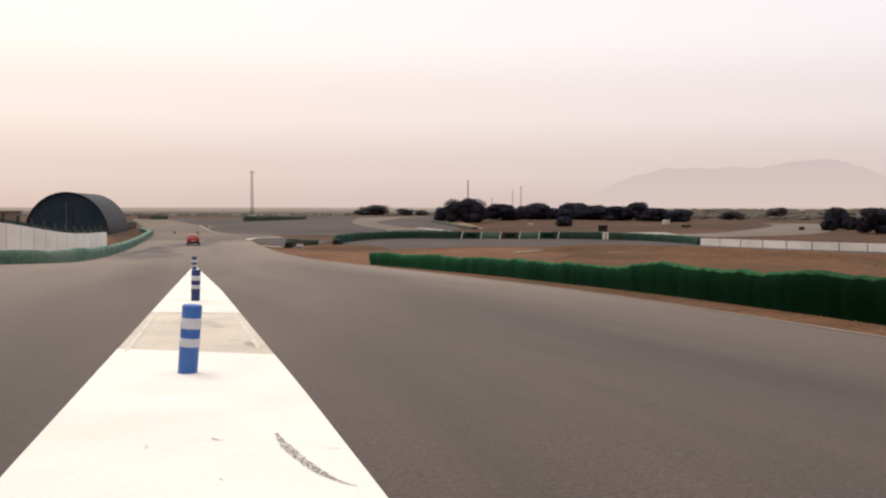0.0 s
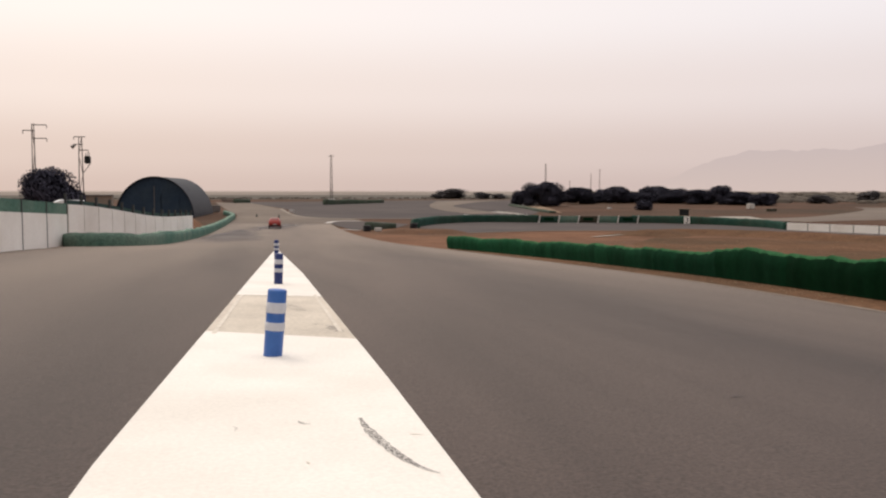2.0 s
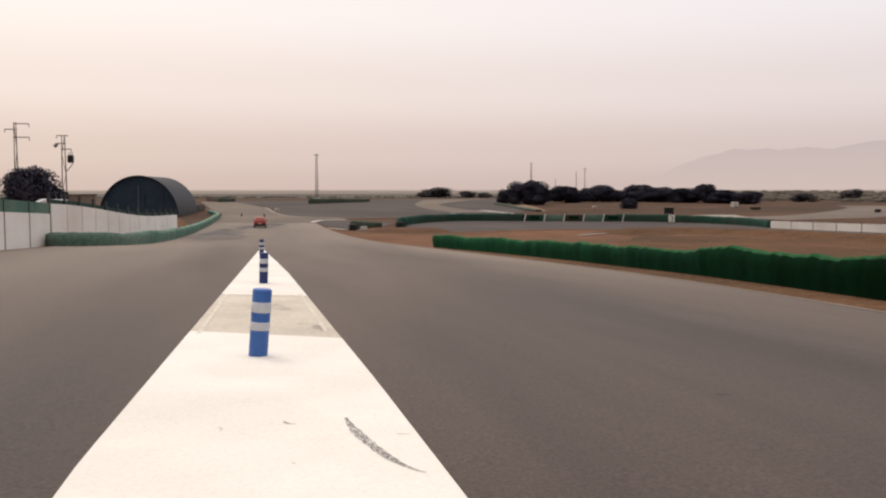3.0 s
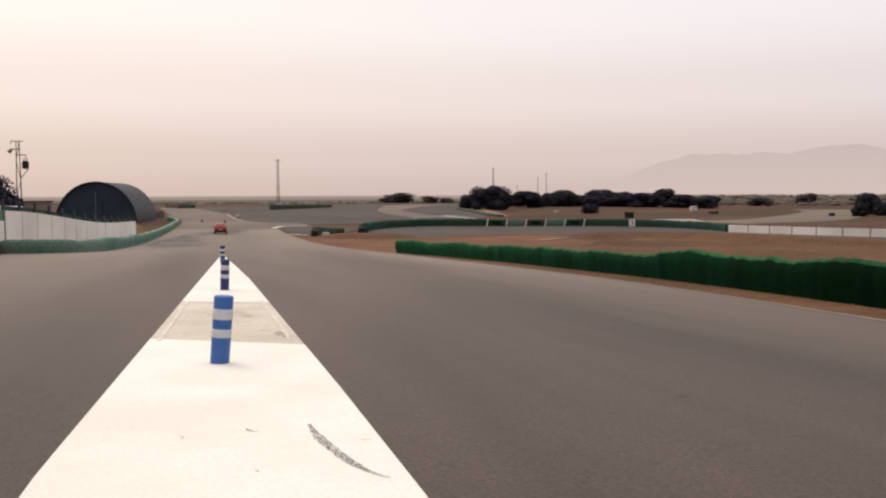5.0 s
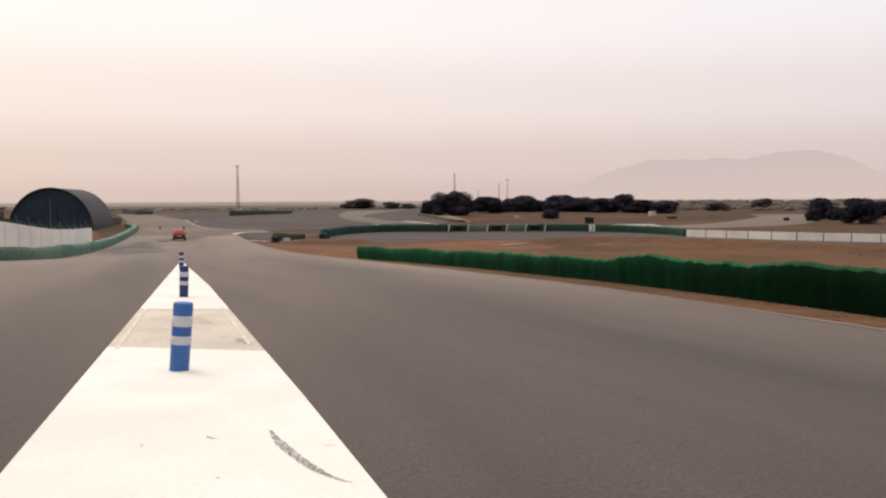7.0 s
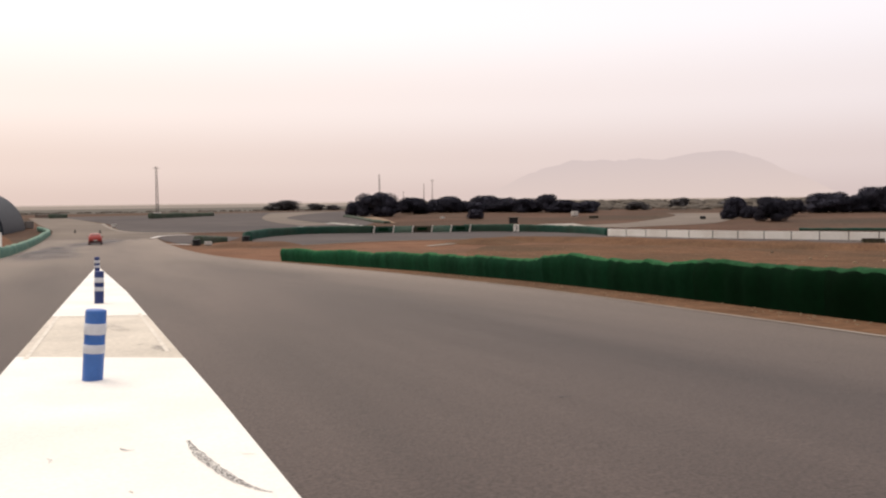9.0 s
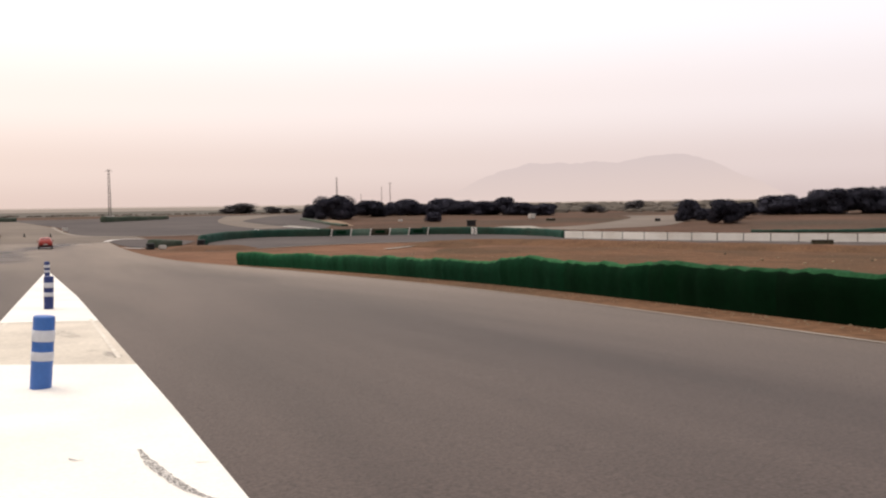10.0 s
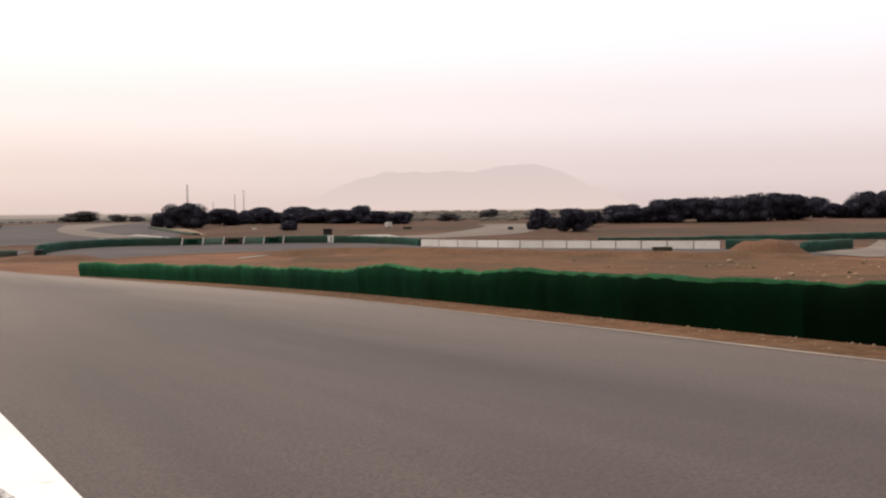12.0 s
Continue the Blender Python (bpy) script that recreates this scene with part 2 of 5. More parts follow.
BLACK = material("black_plastic", (0.012, 0.012, 0.013), (0.02, 0.02, 0.022), 3.0, 0.7, 0.1, 30, 0.1)
LAMP_RED = material("tail_lamp_red", (0.35, 0.01, 0.01), (0.4, 0.015, 0.012), 3.0, 0.25, 0, 1, 0.0)
STONE = material("brown_stone", (0.2, 0.14, 0.085), (0.29, 0.21, 0.135), 3.0, 0.95, 0.6, 20, 0.25, per_object=0.3)
WOOD_DARK = material("dark_wood", (0.035, 0.032, 0.022), (0.06, 0.055, 0.036), 3.0, 0.85, 0.4, 20, 0.25)
PALE_SHEET = material("pale_concrete_slab", (0.5, 0.47, 0.44), (0.58, 0.545, 0.51), 0.2, 0.85, 0.1, 20, 0.08, 3.0)


# ---------------------------------------------------------------- building helpers
def part(name, geo, mat, parent=None, label="", smooth=False):
    """A mesh object from (vertices, faces) or a bmesh, under a thing or a part."""
    me = bpy.data.meshes.new(name)
    if isinstance(geo, bmesh.types.BMesh):
        geo.to_mesh(me)
        geo.free()
    else:
        me.from_pydata([tuple(v) for v in geo[0]], [], geo[1])
    me.materials.append(mat)
    if smooth:
        me.polygons.foreach_set("use_smooth", [True] * len(me.polygons))
    me.update()
    ob = new(name, me)
    if parent:
        ob.parent = parent
    if label:
        ob["label"] = label
    return ob


def thing(name, place, label, category, group="", turn=0.0, lean=(0, 0)):
    ob = new(name)
    ob.empty_display_size = 0.2
    ob.matrix_world = pose(*place, lean[0], lean[1], turn)
    return tagged(ob, label, category, group)


def smooth_step(a, b, v):
    t = min(max((v - a) / (b - a), 0.0), 1.0)
    return t * t * (3 - 2 * t)


def height(x, y):
    """The lie of the land: it falls away ahead and to the right into a shallow bowl, then rises gently to a wide plain."""
    r = 0.5 * (x + math.hypot(x, 6)) - 3
    u = max(0.037 * y + 0.04 * r, -1.0)
    drop = 4.0 * math.tanh(u / 4.0 + 0.5 * (u / 4.0) ** 3) if u > 0 else u
    d = math.hypot(x, y)
    return -1.5 - drop + 1.5 * smooth_step(130, 330, d) + 1.0 * smooth_step(330, 1500, d)


def curve_through(points, n):
    """n + 1 places at even steps of length along a smooth line through the points."""
    p = [Vector((*q, 0)[:3]) for q in points]
    fine = []
    for i in range(len(p) - 1):
        a, b, c, d = p[max(i - 1, 0)], p[i], p[i + 1], p[min(i + 2, len(p) - 1)]
        for k in range(16):
            t = k / 16
            fine.append(0.5 * (2 * b + (c - a) * t + (2 * a - 5 * b + 4 * c - d) * t * t + (3 * b - a - 3 * c + d) * t ** 3))
    fine.append(p[-1])
    run = [0.0]
    for a, b in zip(fine, fine[1:]):
        run.append(run[-1] + (b - a).length)
    out, j = [], 0
    for i in range(n + 1):
        s = run[-1] * i / n
        while j < len(run) - 2 and run[j + 1] < s:
            j += 1
        t = (s - run[j]) / max(run[j + 1] - run[j], 1e-6)
        out.append(fine[j].lerp(fine[j + 1], t))
    return out


def sheet(left, right, n, m, lift):
    """A surface draped on the land between two lines."""
    a, b = curve_through(left, n), curve_through(right, n)
    verts, faces = [], []
    for i in range(n + 1):
        for k in range(m + 1):
            q = a[i].lerp(b[i], k / m)
            verts.append((q.x, q.y, height(q.x, q.y) + lift))
    for i in range(n):
        for k in range(m):
            o = i * (m + 1) + k
            faces.append((o, o + 1, o + m + 2, o + m + 1))
    return verts, faces


def strip_along(points, n, width, lift):
    """A band of a width along a line, draped on the land."""
    c = curve_through(points, n)
    verts, faces = [], []
    for i in range(n + 1):
        d = (c[min(i + 1, n)] - c[max(i - 1, 0)]).normalized()
        s = Vector((d.y, -d.x, 0)) * width / 2
        for q in (c[i] - s, c[i] + s):
            verts.append((q.x, q.y, height(q.x, q.y) + lift))
    for i in range(n):
        faces.append((2 * i, 2 * i + 1, 2 * i + 3, 2 * i + 2))
    return verts, faces


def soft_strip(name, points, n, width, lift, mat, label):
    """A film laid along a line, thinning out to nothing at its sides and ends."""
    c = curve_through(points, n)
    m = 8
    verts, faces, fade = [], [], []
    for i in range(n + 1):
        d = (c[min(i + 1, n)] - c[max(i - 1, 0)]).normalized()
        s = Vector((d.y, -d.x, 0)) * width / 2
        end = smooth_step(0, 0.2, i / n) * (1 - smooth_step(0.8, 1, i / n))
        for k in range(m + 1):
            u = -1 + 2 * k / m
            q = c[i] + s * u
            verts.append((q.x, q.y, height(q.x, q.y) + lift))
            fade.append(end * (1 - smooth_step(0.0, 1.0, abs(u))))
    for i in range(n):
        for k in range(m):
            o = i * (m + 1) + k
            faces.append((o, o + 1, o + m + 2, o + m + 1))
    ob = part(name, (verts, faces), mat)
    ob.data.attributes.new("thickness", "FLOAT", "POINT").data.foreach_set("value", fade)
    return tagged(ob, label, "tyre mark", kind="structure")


def box(bm, size, at=(0, 0, 0), turn=None, bevel=0.0):
    """Adds a box to a bmesh; at is the middle of its base."""
    made = bmesh.ops.create_cube(bm, size=1.0)["verts"]
    for v in made:
        v.co = Vector((v.co.x * size[0], v.co.y * size[1], (v.co.z + 0.5) * size[2]))
    if bevel:
        edges = list({e for v in made for e in v.link_edges})
        made = list({v for f in bmesh.ops.bevel(bm, geom=edges, offset=bevel, segments=2, affect="EDGES")["faces"] for v in f.verts} | {v for v in made if v.is_valid})
    m = Matrix.Translation(at) @ (turn or Matrix())
    bmesh.ops.transform(bm, matrix=m, verts=made)
    return made


def rod(bm, a, b, r0, r1, sides=8):
    """Adds a tapered round bar from a to b."""
    a, b = Vector(a), Vector(b)
    d = b - a
    m = Matrix.Translation((a + b) / 2) @ d.to_track_quat("Z", "Y").to_matrix().to_4x4()
    bmesh.ops.create_cone(bm, cap_ends=True, segments=sides, radius1=r0, radius2=r1, depth=d.length, matrix=m)


# ---------------------------------------------------------------- ground and roads
def build_ground():
    rings = [0.0]
    step = 0.8
    while rings[-1] < 4600:
        rings.append(rings[-1] + step)
        step = max(0.8, rings[-1] * 0.03)
    n = 240
    verts, faces, far = [(0, 0, height(0, 0))], [], []
    for r in rings[1:]:
        for k in range(n):
            a = 2 * math.pi * k / n
            x, y = r * math.sin(a), r * math.cos(a)
            verts.append((x, y, height(x, y)))
    for k in range(n):
        faces.append((0, 1 + (k + 1) % n, 1 + k))
        far.append(0)
    for i in range(len(rings) - 2):
        for k in range(n):
            o, p = 1 + i * n, 1 + (i + 1) * n
            faces.append((o + k, o + (k + 1) % n, p + (k + 1) % n, p + k))
            # farther rings take the paler materials with haze in their colour
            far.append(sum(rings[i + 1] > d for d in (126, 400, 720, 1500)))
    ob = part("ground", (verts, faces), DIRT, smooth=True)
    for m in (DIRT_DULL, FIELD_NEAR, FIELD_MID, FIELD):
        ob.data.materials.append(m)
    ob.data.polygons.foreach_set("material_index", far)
    tagged(ob, "bare reddish brown dirt falling to a hazy dry plain", "ground", kind="structure")


build_ground()

ROAD_LEFT = [(-17, -40), (-16, 0), (-15, 30), (-13.9, 50), (-12, 62), (-8.4, 66), (-7.8, 86), (-7.1, 117), (-6.5, 150)]
ROAD_RIGHT = [(10.2, -40), (10.8, 0), (11.75, 12.7), (12.6, 20.6), (13.1, 29.5), (12.9, 42.4), (12.0, 57.4), (10.4, 73), (9.7, 92), (9.5, 118), (9.7, 145)]
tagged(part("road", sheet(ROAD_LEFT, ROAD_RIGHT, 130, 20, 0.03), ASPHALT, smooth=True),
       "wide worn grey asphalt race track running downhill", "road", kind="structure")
tagged(part("road", sheet([(-6.6, 146), (-6.6, 187), (-11.3, 232), (-17.6, 302)], [(16, 142), (15.3, 164), (6.0, 178), (3, 227), (-5.5, 285)], 60, 12, 0.05), ASPHALT_PALE, smooth=True),
       "pale dusty asphalt track climbing out of the bowl", "road", kind="structure")
tagged(part("road", sheet([(-6, 284), (4, 228), (6.5, 178), (16, 165), (30, 163), (46, 168), (60, 190), (76, 243)], [(-14, 312), (13.5, 311), (35, 322), (50, 335), (70, 348), (92, 350), (98, 335), (95, 300)], 70, 16, 0.03), ASPHALT_DARK, smooth=True),
       "broad dark grey asphalt apron on the far side", "road", kind="structure")
tagged(part("road", sheet([(19.6, 117), (22, 129), (27.8, 139.5), (35, 144.5), (44, 142), (53, 139), (62.5, 135), (70, 126), (73, 113), (82, 90), (94, 73), (104, 62), (118, 56), (150, 52)],
                          [(17.4, 102), (25.6, 107.7), (34.5, 112), (43, 112.5), (53, 111), (62, 106), (68, 96), (75, 82), (80, 72), (85, 62), (88, 52), (95, 44), (120, 36), (150, 32)], 90, 8, 0.03), ASPHALT_DARK, smooth=True),
       "second loop of grey asphalt track behind the dirt infield", "road", kind="structure")
tagged(part("road_edge", strip_along([(x + 0.06, y) for x, y in ROAD_RIGHT], 130, 0.16, 0.04), KERB),
       "pale worn edge line of the asphalt against dirt", "road edge", kind="structure")

# white painted median that narrows down the road, with a bare worn stretch
def median_edges(y):
    """Left and right edge of the white median: two nearly straight tapers that meet far down the road."""
    left = -1.075 + 0.0305 * max(y - 5.5, 0)
    right = 1.075 - 0.0075 * max(y - 8, 0) - 0.0122 * max(y - 26, 0)
    return min(left, right), right


def median(y0, y1, n, lift, skew0=0.0, skew1=0.0, mx=6):
    verts, faces = [], []
    for i in range(n + 1):
        for k in range(mx + 1):
            s = k / mx
            y = y0 + (y1 - y0) * i / n + (0.5 - s) * (skew0 + (skew1 - skew0) * i / n)
            a, b = median_edges(y)
            x = a + (b - a) * s
            verts.append((x, y, height(x, y) + lift))
    for i in range(n):
        for k in range(mx):
            o = i * (mx + 1) + k
            faces.append((o, o + 1, o + mx + 2, o + mx + 1))
    return verts, faces


tagged(part("median", median(-12, 11.5, 40, 0.045, 0, 1.0), WHITE_PAINT), "white painted median strip on the asphalt", "median", kind="structure")
tagged(part("median", median(11.5, 17.8, 14, 0.042, 1.0, 0.5), BARE_CONCRETE), "bare worn beige concrete stretch of the median", "median", kind="structure")
tagged(part("median", median(17.8, 48, 40, 0.045, 0.5, 0), WHITE_PAINT), "white painted median tapering to a point", "median", kind="structure")


# ---------------------------------------------------------------- net-covered barriers
def barrier(points, tall, deep, seed, step=0.22, wob=0.07, fall=None):
    """A row of stacked tyres under a net: lumpy along its top and face, with a soft rounded crown."""
    length = sum(math.dist(a, b) for a, b in zip(points, points[1:]))
    n = max(8, int(length / step))
    c = curve_through(points, n)
    profile = [(0.13, 0.0), (0.07, 0.28), (0.02, 0.52), (0.03, 0.7), (0.1, 0.88), (0.3, 1.0), (0.6, 0.99), (0.88, 0.96), (1.0, 0.8), (1.0, 0.4), (1.0, 0.0)]
    m = len(profile)
    verts, faces = [], []
    for i in range(n + 1):
        d = (c[min(i + 1, n)] - c[max(i - 1, 0)]).normalized()
        s = Vector((d.y, -d.x, 0))
        along = length * i / n
        lump = noise.noise((along * 0.9, seed * 7.3, 0)) * wob + noise.noise((along * 0.23, seed * 3.1, 5)) * wob * 1.6 + noise.noise((along * 2.7, seed * 1.7, 2)) * wob * 0.7
        stack = abs(math.sin(along * math.pi / 0.75 + seed)) * 0.035
        h = tall * (fall(i / n) if fall else 1.0) + lump + stack
        for k, (across, up) in enumerate(profile):
            fold = (noise.noise((along * 1.6, up * 0.5, seed + across)) * 0.07 + noise.noise((along * 4.6, up * 0.4, seed + across)) * 0.03) * (0.5 + 0.5 * up) + (stack - 0.02) * 0.9
            off = (across - 0.5) * deep + (fold if across < 0.5 else -fold)
            q = c[i] + s * off
            z = height(q.x, q.y)
            verts.append((q.x, q.y, z + up * h + noise.noise((along * 3.1, up * 4 + across * 3, seed)) * 0.018 - (0.03 if up == 0 else 0)))
    return verts, m, n


def barrier_thing(points, tall, deep, seed, mat, label, hem=None, piece=7.0, **more):
    """The barrier as lengths of net laid end to end, with a paler strip painted as the lit rim along the top."""
    verts, m, n = barrier(points, tall, deep, seed, **more)
    o = Vector((points[0][0], points[0][1], height(*points[0][:2])))
    ob = thing("tyre_barrier", o, label, "barrier", "net-covered barriers")
    length = run_length(points)
    count = max(1, round(length / piece))
    for p in range(count):
        i0, i1 = round(n * p / count), round(n * (p + 1) / count)
        v = [Vector(q) - o for q in verts[i0 * m:(i1 + 1) * m]]
        f = [(i * m + k, (i + 1) * m + k, (i + 1) * m + k + 1, i * m + k + 1) for i in range(i1 - i0) for k in range(m - 1)]
        if p == 0:
            f.append(tuple(range(m)))
        if p == count - 1:
            f.append(tuple(reversed(range((i1 - i0) * m, (i1 - i0 + 1) * m))))
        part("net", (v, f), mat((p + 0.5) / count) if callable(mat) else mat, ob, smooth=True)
    if hem:
        for p in range(count):
            i0, i1 = round(n * p / count), round(n * (p + 1) / count)
            v, f = [], []
            for i in range(i0, i1 + 1):
                wave = 0.5 + 0.5 * noise.noise((i * 0.07, seed, 9))
                a, b, c = (Vector(verts[i * m + k]) - o for k in (4, 5, 7))
                up = Vector((0, 0, 0.012))
                out = (a - c) * Vector((1, 1, 0))
                out = out.normalized() * 0.014
                front = b.lerp(a, 0.15 + 0.7 * wave)
                v += [front + out * 0.4, front.lerp(b, 0.5) + out * 0.6 + up, b + up * 1.5, c + up * 2.5]
            for i in range(i1 - i0):
                f += [(4 * i + k, 4 * i + 4 + k, 4 * i + 5 + k, 4 * i + 1 + k) for k in range(3)]
            part("hem", (v, f), hem((p + 0.5) / count) if callable(hem) else hem, ob, "paler strip for the lit rim along the top", True)
    return ob


def run_length(points):
    return sum(math.dist(a, b) for a, b in zip(points, points[1:]))


HEDGE_FRONT = [(11.8, -6), (12.4, 0), (13.05, 6), (13.7, 12), (14.4, 17), (15.0, 23), (15.4, 28), (15.4, 34), (15.2, 43), (14.6, 50), (12.75, 62.6)]


def hedge_top(t):
    """Two lengths of netting: the nearer one stands a little taller, with a hump where it begins."""
    return 0.9 + 0.1 * (1 - smooth_step(0.475, 0.52, t)) + 0.03 * math.exp(-((t - 0.47) / 0.014) ** 2)


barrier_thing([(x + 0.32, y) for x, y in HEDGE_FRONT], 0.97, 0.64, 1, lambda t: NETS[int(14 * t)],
              "long tyre barrier under bright green netting beside the track", lambda t: RIM_DIM if t < 0.34 else RIM_LIT, 4.95, fall=hedge_top)
barrier_thing([(-13.6, 62.6), (-12.0, 60.2), (-9.9, 60.2), (-7.9, 63), (-7.35, 72), (-7.2, 86), (-7.15, 117), (-6.85, 150), (-6.8, 172), (-9.2, 190)], 0.85, 0.8, 2, NET_FADED,
              "low tyre barrier under faded green netting along the track edge", RIM_PALE, 12.0, step=0.5)
barrier_thing([(19.6, 116.5), (21.4, 128), (27.4, 140.5), (35, 146), (43, 143.4), (45.2, 142.8)], 1.25, 1.0, 3, NET_DARK, "curved tyre barrier under dark green netting behind the second track", step=0.5,
              fall=lambda t: 1.25 - 0.25 * smooth_step(0.02, 0.16, t))

barrier_thing([(60.5, 138.5), (66, 134.5), (71, 127), (72.6, 117), (71.3, 110)], 1.25, 1.0, 4, NET_DARK, "dark green netted tyre barrier curving towards a white wall", step=0.5,
              fall=lambda t: 1.0 - 0.15 * t)
barrier_thing([(16.5, 265.5), (27, 276), (37, 288)], 1.6, 1.6, 5, NET_GREY, "distant grey-green netted tyre block on the apron", step=0.8, fall=lambda t: 1.0 - 0.3 * t)
barrier_thing([(-10.9, 290), (-8.6, 294), (-6.4, 297)], 1.3, 1.0, 6, NET_GREY, "short dark netted tyre block where the climbing track ends", step=0.8)
barrier_thing([(92.6, 71.4), (94.5, 69), (95.5, 66.5)], 1.25, 1.0, 7, NET_DARK, "dark green netting closing the end of the white wall", step=0.4)
barrier_thing([(91.5, 59.6), (97.5, 60.8), (104.3, 61.7)], 1.25, 1.1, 8, NET_DARK, "black-green netted tyre stack on a dirt bank", step=0.4)
barrier_thing([(104, 106), (113, 97), (120, 91.5), (125, 82), (136, 74.5), (150, 66)], 1.25, 1.0, 9, NET_DARK, "long dark green netted barrier on the rise behind the wall", step=0.6,
              fall=lambda t: 0.35 + 0.65 * smooth_step(0.1, 0.9, t))
barrier_thing([(69.5, 246), (65.5, 213), (63.5, 200), (63, 188)], 0.5, 1.6, 11, NET_GREY, "low green netted barrier round a sandy island", step=0.8)
barrier_thing([(13.2, 117.5), (15, 121), (17.5, 124.5)], 1.1, 1.2, 10, NET_GREY, "small heap of tyres under torn green netting", step=0.3, fall=lambda t: 1.0 - 0.35 * t)


# ---------------------------------------------------------------- marker bollards on the median
def ring_body(profile, sides=28):
    """A turned shape from (radius, height) pairs."""
    verts, faces = [], []
    for r, z in profile:
        for k in range(sides):
            a = 2 * math.pi * k / sides
            verts.append((r * math.cos(a), r * math.sin(a), z))
    for i in range(len(profile) - 1):
        for k in range(sides):
            o = i * sides
            faces.append((o + k, o + (k + 1) % sides, o + sides + (k + 1) % sides, o + sides + k))
    faces.append(tuple(range((len(profile) - 1) * sides, len(profile) * sides)))
    return verts, faces


def bollard(x, y, lean, label, plastic=BLUE):
    ob = thing("marker_bollard", (x, y, height(x, y) + 0.022), label, "bollard", "bollards on the median", lean=lean)
    part("post", ring_body([(0.107, 0.0), (0.107, 0.02), (0.102, 0.035), (0.103, 0.3), (0.105, 0.306), (0.105, 0.402), (0.103, 0.408), (0.103, 0.495), (0.105, 0.5),
                            (0.105, 0.62), (0.103, 0.626), (0.104, 0.735), (0.101, 0.75), (0.09, 0.758), (0.05, 0.762), (0.01, 0.763)]), plastic, ob, "blue plastic post", True)
    for z0, z1 in ((0.308, 0.4), (0.503, 0.618)):
        part("reflective_band", ring_body([(0.1045, z0), (0.1085, z0 + 0.004), (0.1085, z1 - 0.004), (0.1045, z1)]), BAND, ob, "greyish white reflective band", True)
    part("base_ring", ring_body([(0.135, -0.01), (0.135, 0.012), (0.125, 0.02), (0.112, 0.022)]), WHITE_PAINT, ob, "white painted base ring", True)
    return ob


bollard(0.0, 9.66, (0, 4.6), "leaning blue plastic bollard with two white bands")
bollard(0.18, 21.3, (0, 1.8), "dull dark blue bollard with two white bands", BLUE_DARK)
bollard(0.29, 39.5, (0, 0.3), "dull dark blue bollard near the tip of the median", BLUE_DARK)


# ---------------------------------------------------------------- rubber marks and painted sheen on the asphalt
def rubber_or_sheen(scale, lo, hi, most, grey=0.03, blue=0.88, along=0.35, soft=False):
    m = bpy.data.materials.new("rubber_or_sheen")
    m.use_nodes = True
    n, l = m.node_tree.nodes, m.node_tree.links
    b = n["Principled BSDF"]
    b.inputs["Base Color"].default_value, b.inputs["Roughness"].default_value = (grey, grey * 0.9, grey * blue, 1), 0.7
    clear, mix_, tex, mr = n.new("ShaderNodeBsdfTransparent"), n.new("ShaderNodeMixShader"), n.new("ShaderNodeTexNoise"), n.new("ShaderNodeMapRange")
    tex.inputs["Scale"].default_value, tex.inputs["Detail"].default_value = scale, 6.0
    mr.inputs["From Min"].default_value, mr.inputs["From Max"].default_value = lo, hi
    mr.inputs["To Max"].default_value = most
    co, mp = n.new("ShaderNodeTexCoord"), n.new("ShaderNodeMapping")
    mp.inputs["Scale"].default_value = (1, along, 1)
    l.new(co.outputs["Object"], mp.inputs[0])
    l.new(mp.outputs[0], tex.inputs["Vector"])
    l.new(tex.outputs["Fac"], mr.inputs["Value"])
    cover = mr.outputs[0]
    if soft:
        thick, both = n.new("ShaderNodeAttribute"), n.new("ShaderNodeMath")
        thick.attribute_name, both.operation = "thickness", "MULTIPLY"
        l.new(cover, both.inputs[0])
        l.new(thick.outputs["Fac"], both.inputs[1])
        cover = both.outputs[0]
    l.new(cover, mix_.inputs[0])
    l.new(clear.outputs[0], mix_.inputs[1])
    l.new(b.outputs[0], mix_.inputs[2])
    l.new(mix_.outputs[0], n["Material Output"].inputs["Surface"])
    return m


SCUFF = rubber_or_sheen(70.0, 0.33, 0.66, 0.85, 0.13)
SMUDGE = rubber_or_sheen(5.0, 0.35, 0.65, 0.6, 0.2)


# tyre marks, scuffs and bits on the paint
def mark(points, widths, lift, mat, label):
    n = 24
    c = curve_through(points, n)
    verts, faces = [], []
    for i in range(n + 1):
        t = i / n
        k = t * (len(widths) - 1)
        w = widths[int(k)] + (widths[min(int(k) + 1, len(widths) - 1)] - widths[int(k)]) * (k - int(k))
        w *= 1 + 0.5 * noise.noise((i * 0.9, 3.3, lift * 900))
        d = (c[min(i + 1, n)] - c[max(i - 1, 0)]).normalized()
        s = Vector((d.y, -d.x, 0)) * w / 2
        for q in (c[i] - s, c[i] + s):
            verts.append((q.x, q.y, height(q.x, q.y) + lift))
    for i in range(n):
        faces.append((2 * i, 2 * i + 1, 2 * i + 3, 2 * i + 2))
    tagged(part("tyre_mark", (verts, faces), mat), label, "tyre mark", kind="structure")


mark([(0.63, 6.44), (0.645, 6.12), (0.685, 5.8), (0.77, 5.33), (0.865, 5.04), (0.945, 4.92)], [0.03, 0.06, 0.075, 0.07, 0.055, 0.015], 0.049, SCUFF, "curved dark tyre scuff on white paint")
mark([(0.92, 5.89), (1.01, 5.86)], [0.006, 0.012, 0.006], 0.049, BARE_CONCRETE, "faint scrape on the white paint")
mark([(0.17, 6.38), (0.21, 6.3), (0.26, 6.29)], [0.015, 0.035, 0.01], 0.049, SMUDGE, "small dark chip in the white paint")
